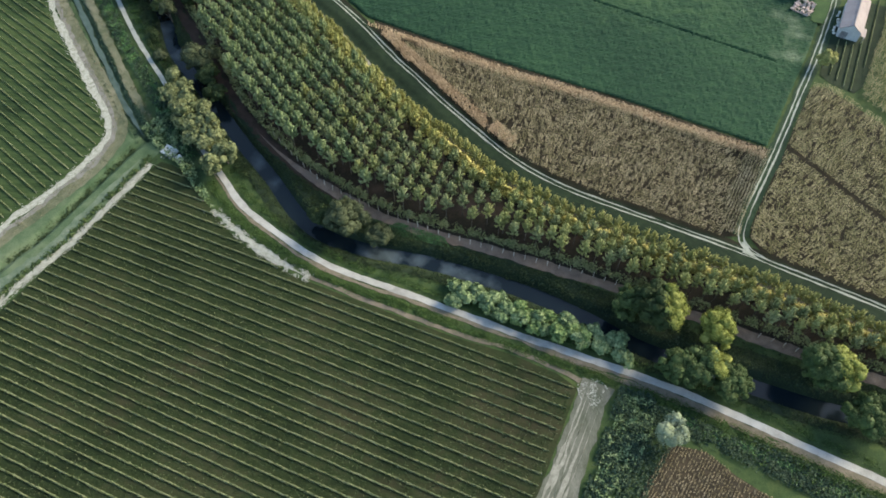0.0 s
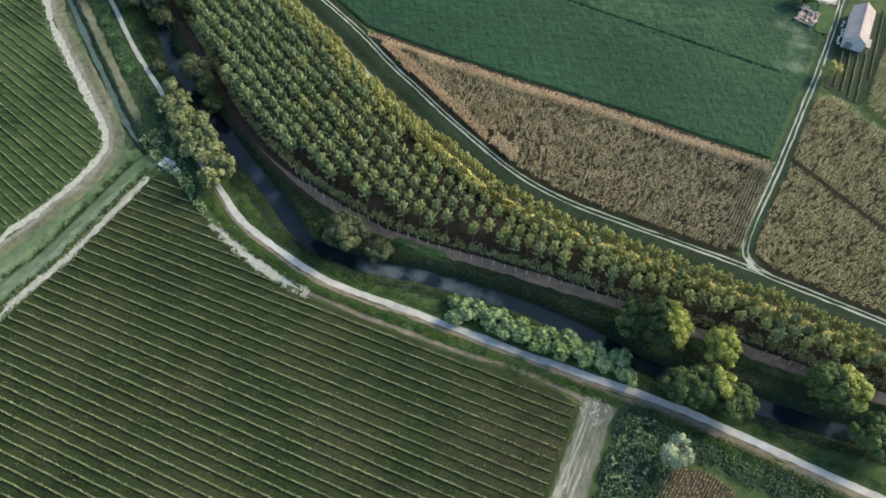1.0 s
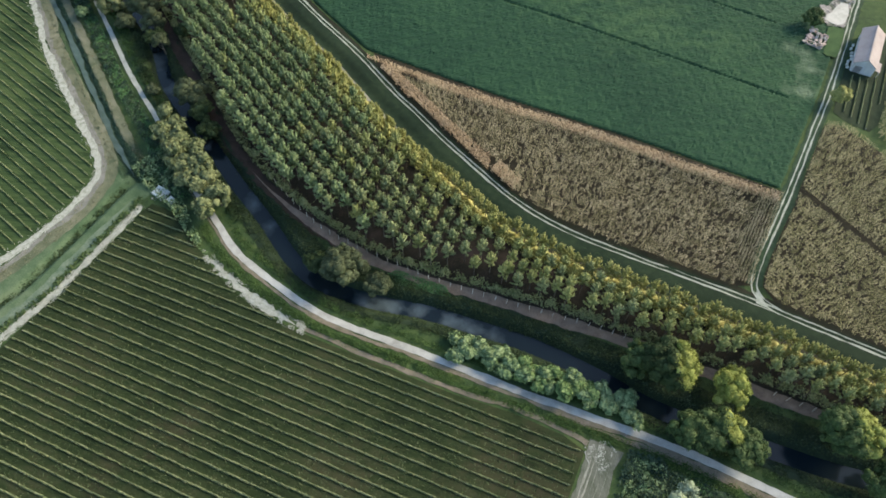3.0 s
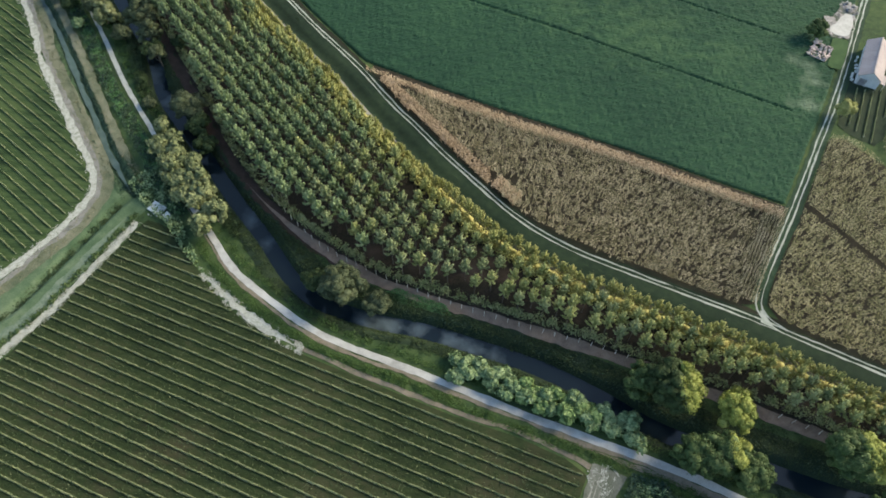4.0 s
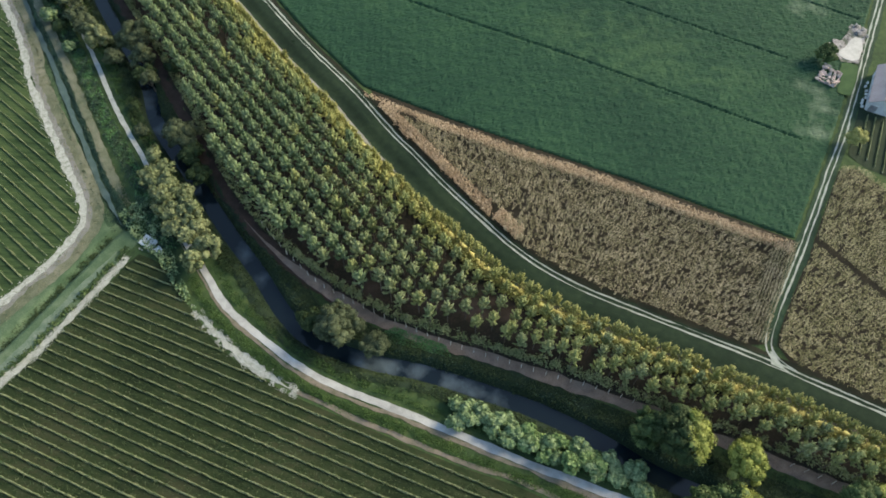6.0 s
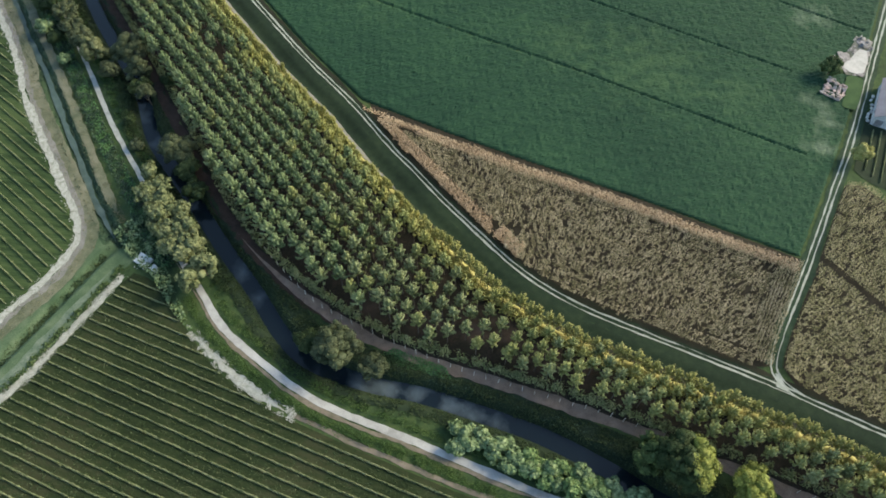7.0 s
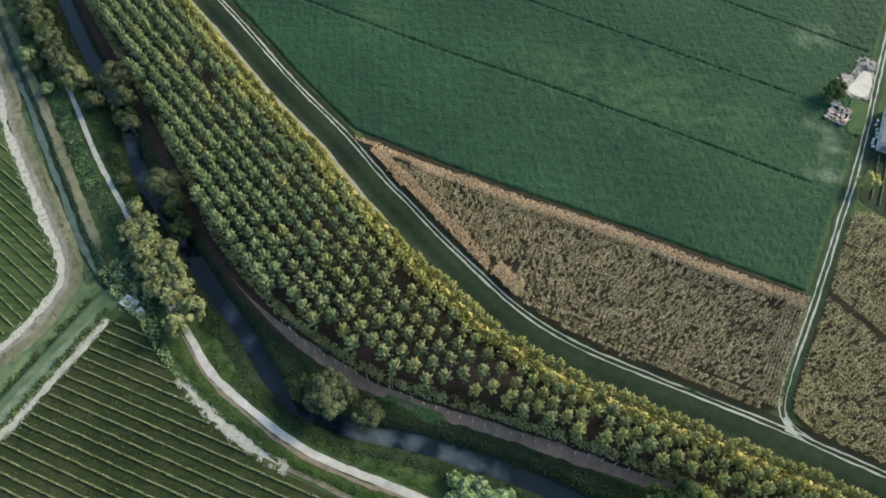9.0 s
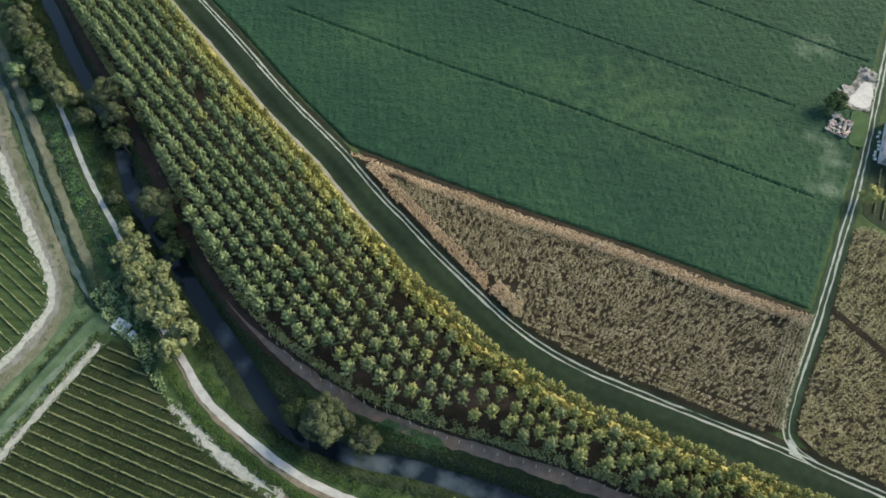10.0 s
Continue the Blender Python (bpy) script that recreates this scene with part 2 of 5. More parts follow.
# ---- building helpers ----
def mesh(name, verts, faces, mat, smooth=False):
    me = bpy.data.meshes.new(name)
    me.from_pydata(verts if isinstance(verts, list) else verts.tolist(), [], faces if isinstance(faces, list) else faces.tolist())
    me.materials.append(mat)
    if smooth:
        me.polygons.foreach_set("use_smooth", [True] * len(me.polygons))
    me.update()
    return me


def thing(name, me, label, category, group="", kind=""):
    return tagged(new(name, me), label, category, group, kind)


def child(name, me, parent, label=""):
    ob = new(name, me)
    ob.parent = parent
    if label:
        ob["label"] = label
    return ob


def part(name, bm, mat, parent, label=""):
    me = bpy.data.meshes.new(name)
    bm.to_mesh(me)
    bm.free()
    me.materials.append(mat)
    return child(name, me, parent, label)


def curve(points, step=1.5):
    """Smooth line through the points, at even steps."""
    p = np.array(points, float)
    p = np.vstack([2 * p[0] - p[1], p, 2 * p[-1] - p[-2]])
    out = []
    for a, b, c, d in zip(p[:-3], p[1:-2], p[2:-1], p[3:]):
        k = np.linspace(0, 1, max(2, int(np.linalg.norm(c - b) / 0.5)), endpoint=False)[:, None]
        out.append(0.5 * (2 * b + (c - a) * k + (2 * a - 5 * b + 4 * c - d) * k**2 + (3 * b - a - 3 * c + d) * k**3))
    q = np.vstack(out + [p[-2:-1]])
    s = np.concatenate([[0], np.cumsum(np.linalg.norm(np.diff(q, axis=0), axis=1))])
    at = np.linspace(0, s[-1], max(2, int(s[-1] / step)))
    return np.stack([np.interp(at, s, q[:, i]) for i in (0, 1)], 1)


def normals(line):
    """Unit vectors to the left of a line's way."""
    d = np.gradient(line, axis=0)
    d /= np.linalg.norm(d, axis=1)[:, None]
    return np.stack([-d[:, 1], d[:, 0]], 1)


def offset(line, dist):
    return line + normals(line) * dist


def distance(points, line):
    """Distance of many points from a line, and the side (left positive)."""
    points = np.asarray(points, float)
    best = np.full(len(points), 1e9)
    side = np.zeros(len(points))
    for a, b in zip(line[:-1], line[1:]):
        d = b - a
        k = np.clip(((points - a) @ d) / (d @ d), 0, 1)
        v = points - (a + k[:, None] * d)
        r = np.hypot(v[:, 0], v[:, 1])
        near = r < best
        best[near] = r[near]
        side[near] = np.sign(d[0] * v[near, 1] - d[1] * v[near, 0])
    return best, side


def inside(points, poly):
    x, y = points[:, 0], points[:, 1]
    hit = np.zeros(len(points), bool)
    for (ax, ay), (bx, by) in zip(poly, np.roll(poly, -1, axis=0)):
        cross = (ay > y) != (by > y)
        hit ^= cross & (x < (bx - ax) * (y - ay) / ((by - ay) or 1e-9) + ax)
    return hit


def wobble(x, y, size, seed=0.0):
    return np.array([noise.noise(Vector((a / size, b / size, seed))) for a, b in zip(x, y)])


def smooth(x):
    x = np.clip(x, 0, 1)
    return x * x * (3 - 2 * x)


# ---- plan ----
RIVER = curve([(-320, 470), (-200, 300), (-146, 230), (-126, 203), (-104, 175.5), (-93.5, 157), (-78.5, 140), (-64.5, 124), (-53.5, 112.5), (-44.5, 102), (-36, 95.8), (-22.5, 92.2), (-10.5, 90.8), (1.5, 88.2), (16, 84.4), (30, 78.6), (42.5, 72.5), (64, 66.5), (77.5, 63), (91, 60.5), (130, 52), (200, 36), (400, -30)], 2.0)
DITCH_N = curve([(-330, 420), (-175, 231), (-144, 191.4), (-130.8, 174.8), (-115, 153), (-101, 134), (-93, 124.5), (-90, 121)], 2.0)
DITCH_SW = curve([(-90, 121), (-93, 115), (-99, 101), (-106, 85.4), (-111, 77.6), (-140, 20), (-200, -90)], 2.0)
ROAD = curve([(-330, 470), (-190, 280), (-140, 207), (-117.5, 176), (-105, 158.6), (-93, 144), (-80, 127), (-70, 115), (-64.2, 108.7), (-57.8, 101.5), (-49.1, 95.5), (-39.3, 89.5), (-28.7, 84.9), (-16, 81.4), (-2.3, 77.4), (10.9, 73.4), (23.7, 69.8), (36.1, 66.6), (48, 63), (59.5, 58.8), (70.5, 54.5), (81, 50.3), (88, 47.7), (130, 31), (200, 2), (400, -90)])
TRACK_A = curve([(-330, 415), (-165, 210), (-134.8, 168), (-122.3, 151.8), (-110, 136.5), (-102.8, 127), (-100.2, 120.5), (-102.2, 112), (-106, 104.5), (-111.5, 95.1), (-116, 88), (-135, 52), (-200, -70)], 0.8)
FARM = curve([(-300, 462), (-150, 292), (-95.7, 233.1), (-79.3, 215.7), (-61, 195.3), (-46.8, 181), (-39.3, 173.5), (-26.8, 159.2), (-20.0, 152.4), (-10.5, 142.5), (-1.0, 133.4), (6.9, 126.1), (14.2, 120.9), (21.1, 117.0), (27.9, 114.0), (37.8, 110.5), (51.5, 105.8), (66.1, 100.7), (77.5, 96.2), (89.7, 91.3), (97.6, 88), (140, 70), (250, 24), (400, -40)])
BRANCH = curve([(72, 98.3), (68, 101.6), (67, 106), (70.9, 115.7), (79.2, 132.6), (88.7, 153.4), (96.5, 170.3), (104.2, 188.8), (108.7, 200.1), (117, 221), (135, 265), (200, 420)])
PATH_DIRT = curve([(-300, 436), (-180, 282), (-135.5, 222), (-104, 183), (-81, 152.5), (-68.5, 135.4), (-54, 120.8), (-38.4, 110), (-20.3, 101), (2.9, 95.3), (23.6, 90.4), (36.9, 86.6), (70.6, 76.2), (80, 73), (120, 62), (250, 24), (400, -40)])
TRACK_S = curve([(31, 63), (28, 54), (22, 38), (12, 12), (-20, -80)])
BANK = 4.0


def height(x, y):
    p = np.stack([np.ravel(x), np.ravel(y)], 1)
    z = np.zeros(len(p))
    z -= 2.5 * smooth((BANK - distance(p, RIVER)[0]) / 3.2)
    z -= 0.8 * smooth((2.6 - distance(p, DITCH_N)[0]) / 1.7)
    z -= 0.9 * smooth((1.7 - distance(p, DITCH_SW)[0]) / 1.4)
    d, side = distance(p, FARM)
    z -= 0.45 * smooth(1 - np.abs(d - 6.0) / 3.0) * (side < 0)
    return z


# ---- ground ----
def ground_sheet():
    xs = np.concatenate([[-3000, -1500, -700, -400, -260], np.arange(-200, 170.1, 1.25), [220, 320, 500, 900, 1600, 3000]])
    ys = np.concatenate([[-3000, -1500, -600, -250, -100, -30], np.arange(10, 285.1, 1.25), [320, 400, 600, 1000, 1800, 3500]])
    gx, gy = np.meshgrid(xs, ys)
    gx, gy = gx.ravel(), gy.ravel()
    z = height(gx, gy) + 0.06 * np.sin(gx * 0.9 + gy * 0.3) * np.sin(gy * 0.7 - gx * 0.2) - 0.06
    p = np.stack([gx, gy], 1)
    d, side = distance(p, FARM)
    z[(d < 9.3) & (side < 0) | (distance(p, DITCH_N)[0] < 5) | (distance(p, DITCH_SW)[0] < 6) | (distance(p, RIVER)[0] < 4.9)] -= 0.35
    v = np.stack([gx, gy, z], 1)
    w = len(xs)
    i = (np.arange(len(ys) - 1)[:, None] * w + np.arange(w - 1)).ravel()
    thing("ground", mesh("ground", v, np.stack([i, i + 1, i + w + 1, i + w], 1), M_GRASS, True), "green grassy ground with river channel and ditches", "ground", kind="structure")


def ribbon(name, line, left, right, lift, mat, label, category, rough_edge=0.25, cols=5, seed=0.0, flat=False, taper=(0, 0)):
    """A strip along a line, from left to right of it, with uneven edges, lying on the ground."""
    n = normals(line)
    a = rough_edge * 2
    el = wobble(line[:, 0], line[:, 1], 2.2, seed + 3) * a + wobble(line[:, 0], line[:, 1], 9, seed + 5) * a
    er = wobble(line[:, 0], line[:, 1], 2.2, seed + 13) * a + wobble(line[:, 0], line[:, 1], 9, seed + 15) * a
    rows = []
    at = np.arange(len(line))
    close = np.ones(len(line))
    if taper[0]:
        close *= smooth(at / taper[0])
    if taper[1]:
        close *= smooth((len(line) - 1 - at) / taper[1])
    for k in np.linspace(0, 1, cols):
        o = (left + el) * (1 - k) + (right + er) * k
        o = (left + right) / 2 + (o - (left + right) / 2) * close
        rows.append(line + n * o[:, None])
    g = np.stack(rows, 1).reshape(-1, 2)
    z = (0 if flat else height(g[:, 0], g[:, 1])) + np.full(len(g), lift)
    v = np.column_stack([g, z])
    i = (np.arange(len(line) - 1)[:, None] * cols + np.arange(cols - 1)).ravel()
    f = np.stack([i, i + cols, i + cols + 1, i + 1], 1)
    return thing(name, mesh(name, v, f, mat, True), label, category, kind="structure")


def patch(name, poly, lift, mat, label, category):
    p = np.array(poly, float)
    v = np.column_stack([p, np.full(len(p), lift)])
    return thing(name, mesh(name, v, [list(range(len(p)))], mat), label, category, kind="structure")


ground_sheet()
ribbon("river_water", RIVER, 3.4, -3.4, 0, M_WATER, "dark slow river water with pale sky reflections painted in", "water", 0.0, 2)
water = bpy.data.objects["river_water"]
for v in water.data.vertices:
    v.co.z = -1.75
# Shadow of the bankside trees is painted in with this dark grass.
ribbon("river_bank", RIVER, 7.5, -5.2, 0.0, M_DARKGRASS, "grassy banks of the river, tree shade put into the dark green", "grass", 0.3, 29, 24)
ribbon("ditch_water", DITCH_N, 0.75, -0.75, 0, M_DITCH, "narrow dull teal water in a straight ditch", "water", 0.25, 2, taper=(0, 5))
for v in bpy.data.objects["ditch_water"].data.vertices:
    v.co.z = -0.5

# verges
ribbon("ditch_bank_north", DITCH_N, 3.0, -3.0, 0.0, M_LUSH, "grassy banks of the straight ditch", "grass", 0.0, 13, 22)
ribbon("ditch_bank_southwest", DITCH_SW, 7.0, -6.0, 0.0, M_PALEGRASS, "grassy banks of the narrow ditch", "grass", 0.0, 27, 23)
ribbon("track_shoulder", TRACK_A, 2.3, 0.6, 0.04, M_LILAC, "grey stony shoulder of the white track", "gravel", 0.3, 4, 33, True)
ribbon("verge_track", TRACK_A, 4.9, 1.8, 0.03, M_DRY, "mown dry tan grass strip beside the white track", "grass", 0.2, 6, 1, True)
ribbon("verge_ditch_east", curve(DITCH_N[:-3:2], 0.8), 4.7, 2.4, 0.10, M_DRY, "dry tan grass path beside a ditch", "grass", 0.25, 9, 2, taper=(0, 8))
ribbon("verge_green", DITCH_SW[2:], 3.8, 1.6, 0.03, M_PALEGRASS, "green grass strip beside a narrow ditch", "grass", 0.4, 5, 4)
ribbon("verge_grey", DITCH_SW[2:], 5.6, 3.6, 0.035, M_BLEACH, "pale green-grey worn strip beside the vineyard", "grass", 0.5, 4, 5, taper=(8, 0))
EDGE_B = curve([(-66, 100.5), (-63.5, 98.6), (-53.6, 91.2), (-43.9, 85.7), (-36.5, 82.6)], 0.6)
EDGE_C = curve([(-37, 82.8), (-23.5, 78.4), (-1.8, 71.9), (11.1, 69.0), (23.7, 64.6), (27, 63)])
ribbon("vineyard_edge_path", EDGE_C, 0.6, -0.5, 0.046, M_VERGEDIRT, "narrow tan footpath at the vine rows' ends", "path", 0.14, 4, 18)

# roads
cut = int(np.argmin(np.hypot(ROAD[:, 0] + 80, ROAD[:, 1] - 127)))
ribbon("verge_road_south", ROAD[cut:], -0.8, -1.75, 0.02, M_VERGEDIRT, "dry brown verge along the gravel road", "grass", 0.22, 4, 5, taper=(30, 0))
wide = ROAD[ROAD[:, 0] > 20]
ribbon("road_shoulder", wide, -1.5, -2.9, 0.024, M_VERGEDIRT, "brown dusty shoulder of the gravel road", "grass", 0.35, 4, 16, taper=(16, 0))
ribbon("gravel_road", ROAD[cut:], 0.85, -0.8, 0.06, M_GRAVEL, "pale grey gravel road along the river", "road", 0.12, 5, 6, True)
ribbon("gravel_road_north", ROAD[: cut + 1], 0.62, -0.62, 0.06, M_CHALK, "narrow pale gravel road running to the north", "road", 0.1, 5, 6, True)
ribbon("chalk_strip", curve(DITCH_SW[3:50:3], 0.6), 8.7, 7.0, 0.036, M_WHITE, "dusty white gravel strip at the vineyard's edge", "gravel", 0.5, 5, 41)
ribbon("chalk_corner", EDGE_B, 0.75, -0.95, 0.048, M_WHITE, "dusty white gravel bank at the vineyard's corner", "gravel", 0.6, 5, 42, taper=(24, 24))
ribbon("gravel_track", TRACK_A, 0.8, -0.95, 0.06, M_WHITE, "white gravel track round the vineyard", "road", 0.32, 5, 7)
ribbon("farm_track_verge", FARM, 1.25, -3.0, 0.02, M_FARMGRASS, "green grass between and beside the wheel ruts", "grass", 0.25, 5, 8)
ribbon("farm_ditch_grass", FARM, -2.7, -9.6, 0.06, M_FARMGRASS, "dark grass in the ditch beside the farm track", "grass", 0.1, 14, 19)
# Shade next to the hedge, laid in as a near-black strip of soil.
ribbon("hedge_shade_soil", FARM[(FARM[:, 0] > -16) & (FARM[:, 0] < 140)], -6.4, -8.2, 0.085, M_SOIL, "bare soil beside the golden hedge, with shade darkened in", "soil", 0.3, 5, 25, taper=(14, 0))
ribbon("hedge_footpath", FARM[FARM[:, 0] < -14], -7.1, -8.4, 0.085, M_LILAC, "narrow lilac-grey bare strip beside the golden hedge", "path", 0.15, 3, 20, taper=(0, 14))
# Soil strip below the corn, with the corn's shade in its near-black colour.
ribbon("corn_shade_soil", FARM, 2.3, 0.95, 0.016, M_SOIL, "bare soil between farm track and corn, darkened for the corn's shade", "soil", 0.2, 4, 21)
for nm, o in (("wheel_rut_left", 0.58), ("wheel_rut_right", -0.58)):
    ribbon(nm, FARM, o + 0.19, o - 0.19, 0.05, M_RUT, "white limestone wheel rut of the farm track", "road", 0.1, 3, 9 + o)
ribbon("lane_verge", BRANCH[6:], 1.7, -1.9, 0.028, M_DEEPGRASS, "green grass verge of the farm lane", "grass", 0.25, 5, 8)
for nm, o in (("lane_rut_left", 0.62), ("lane_rut_right", -0.62)):
    ribbon(nm, BRANCH, o + 0.18, o - 0.18, 0.052, M_RUT, "white limestone wheel rut of the farm lane", "road", 0.1, 3, 11 + o)
pc = int(np.argmin(np.hypot(PATH_DIRT[:, 0] + 46, PATH_DIRT[:, 1] - 115)))
# Northern stretch of the path, tree shade put into its reddish brown.
ribbon("shaded_path", PATH_DIRT[: pc + 12], 1.7, -1.7, 0.04, M_SHADESOIL, "reddish brown path under the poplars' edge, darkened for their shade", "path", 0.8, 5, 14)
ribbon("dirt_path", PATH_DIRT[max(0, pc - 14):], 1.4, -1.4, 0.046, M_DIRT, "brown bare dirt path beside the poplars", "road", 0.3, 5, 14, taper=(26, 0))
ribbon("field_track", TRACK_S, 3.2, -3.2, 0.04, M_PALEDIRT, "wide pale dirt track at the vineyard's end", "road", 0.5, 7, 15)
for i, (o, w) in enumerate(((-2.3, 0.3), (-1.5, 0.34), (-0.5, 0.18), (0.6, 0.3), (1.6, 0.2))):
    ribbon("wheel_mark", TRACK_S, o + w, o - w, 0.06 + 0.004 * i, M_TRACKRUT, "pale streaky wheel mark in the dirt track", "road", 0.3, 3, 30 + i, taper=(10 + 4 * i, 0))
patch("fork_gravel", [(66.6, 100.3), (69.8, 98.9), (68.6, 101.0), (67.7, 103.4), (66.9, 103.4), (66.9, 101.6)], 0.056, M_RUT, "pale limestone apron where the lane joins", "road")


# ---- foliage ----
def unit(v):
    return v / np.maximum(np.linalg.norm(v, axis=1), 1e-6)[:, None]


def leaves(centres, size, normal=None, seed=1, loose=0.55):
    """Leaf clumps: bent diamonds at the centres, facing about along normal; loose: how far they stray from it."""
    r = np.random.default_rng(seed)
    n = len(centres)
    c = r.normal(size=(n, 3))
    if normal is not None:
        c = unit(unit(np.asarray(normal, float)) + c * loose)
    c = unit(c)
    a = unit(np.cross(c, r.normal(size=(n, 3))))
    b = np.cross(c, a)
    s = (size * r.uniform(0.65, 1.35, n))[:, None]
    v = np.stack([centres - a * s * 0.6, centres + b * s * 0.42 - c * s * 0.1, centres + a * s * 0.6, centres - b * s * 0.42 - c * s * 0.1], 1).reshape(-1, 3)
    return v, np.arange(4 * n).reshape(-1, 4)


def tube(path, radii, sides=6):
    path = np.asarray(path, float)
    v, f = [], []
    for i, (p, r) in enumerate(zip(path, radii)):
        d = path[min(i + 1, len(path) - 1)] - path[max(i - 1, 0)]
        d /= np.linalg.norm(d)
        u = np.cross(d, (0.3, 0.9, 0.1))
        u /= np.linalg.norm(u)
        w = np.cross(d, u)
        for k in range(sides):
            a = 2 * math.pi * k / sides
            v.append(p + r * (u * math.cos(a) + w * math.sin(a)))
        if i:
            o = (i - 1) * sides
            f += [[o + k, o + (k + 1) % sides, o + sides + (k + 1) % sides, o + sides + k] for k in range(sides)]
    return np.array(v), f


def join(pieces):
    vs, fs, o = [], [], 0
    for v, f in pieces:
        vs.append(np.asarray(v))
        fs += [[i + o for i in face] for face in f]
        o += len(v)
    return np.vstack(vs), fs


def puff_shape():
    bm = bmesh.new()
    bmesh.ops.create_icosphere(bm, subdivisions=2, radius=1)
    v = np.array([list(x.co) for x in bm.verts])
    f = [[x.index for x in p.verts] for p in bm.faces]
    bm.free()
    return v, f


PUFF = puff_shape()


def puff(r, centre, s):
    """A lumpy ball of foliage."""
    v = PUFF[0]
    k = r.normal(size=(3, 3)) * 1.6
    lump = 1 + 0.24 * np.sin(v @ k[0] + r.uniform(0, 6)) + 0.2 * np.sin(v @ k[1] * 1.9 + r.uniform(0, 6)) + r.normal(size=len(v)) * 0.12
    return v * lump[:, None] * s + centre, PUFF[1]


def poplar_parts(seed):
    """Young poplar: a straight trunk, and a compact crown of upright plumes round a leading shoot."""
    r = np.random.default_rng(seed)
    h = r.uniform(10.4, 11.4)
    wood = [tube([(0, 0, -0.2), (0.05, 0, h * 0.4), (0, 0.06, h * 0.92)], (0.13, 0.10, 0.03))]
    body = [tube([(0, 0, h * 0.5), (0, 0, h * 0.66), (0, 0, h * 0.84), (0, 0, h * 1.0)], (0.2, 0.5, 0.4, 0.04), 7)]
    pts, facing = [], []
    count = 16
    for k in range(count):
        az = k * 2.4 + r.uniform(-0.3, 0.3)
        low = k / count
        a = np.array([0, 0, h * (0.46 + 0.30 * low)])
        out = (1.78 - 0.85 * low) * r.uniform(0.85, 1.12)
        e = a + (math.cos(az) * out, math.sin(az) * out, (1.15 + 0.75 * low) * r.uniform(0.85, 1.2))
        m = (a + e) / 2 + (math.cos(az) * 0.15, math.sin(az) * 0.15, -0.3)
        wood.append(tube([a, m, e], (0.05, 0.035, 0.01), 3))
        body.append(tube([a * 0.7 + e * 0.3, a * 0.15 + m * 0.35 + e * 0.5, m * 0.1 + e * 0.9, e + (math.cos(az) * 0.12, math.sin(az) * 0.12, 0.5)], (0.08, 0.27, 0.15, 0.01), 5))
        t = r.uniform(0.35, 1.12, 30)[:, None]
        off = r.normal(size=(30, 3)) * (0.24, 0.24, 0.28) * (1.3 - 0.85 * t)
        pts.append((1 - t) ** 2 * a + 2 * t * (1 - t) * m + t**2 * e + off)
        facing.append(off * 3 + (math.cos(az) * 0.5, math.sin(az) * 0.5, 0.9))
    t = r.uniform(0, 1, 44)[:, None]
    off = r.normal(size=(44, 2)) * 0.34
    pts.append(np.hstack([off, h * (0.80 + 0.22 * t)]))
    facing.append(np.hstack([off * 3, np.full((44, 1), 0.9)]))
    lv, lf = leaves(np.vstack(pts), 0.36, np.vstack(facing), seed, 0.3)
    return join(wood), join([(lv, lf.tolist()), *body])


def crown_points(r, width, h, base, clumps, per, spread):
    """Leaf places and facings of a broad crown: rounded clumps of uneven size over a lumpy dome."""
    pts, facing, cores = [], [], []
    lumps = unit(r.normal(size=(6, 3)))
    for k in range(clumps):
        d = r.normal(size=3)
        d /= np.linalg.norm(d)
        if d[2] < -0.3:
            d[2] = -d[2]
        reach = 0.66 + 0.30 * max(0, (lumps @ d).max()) ** 3
        reach *= r.uniform(0.6, 1.08)
        c = np.array([0, 0, base + (h - base) * 0.48]) + d * (width / 2, width / 2, (h - base) / 2) * reach
        s = spread * r.uniform(0.55, 1.35)
        q = unit(r.normal(size=(int(per * (s / spread) ** 1.6) + 4, 3)))
        q[:, 2] = np.where(q[:, 2] < -0.35, -q[:, 2], q[:, 2])
        pts.append(c + q * (s, s, s * 0.85) * r.uniform(0.7, 1.06, (len(q), 1)))
        facing.append(q + 0.35 * d)
        cores.append(puff(r, c, np.array((s, s, s * 0.85)) * 0.74))
    return np.vstack(pts), np.vstack(facing), cores


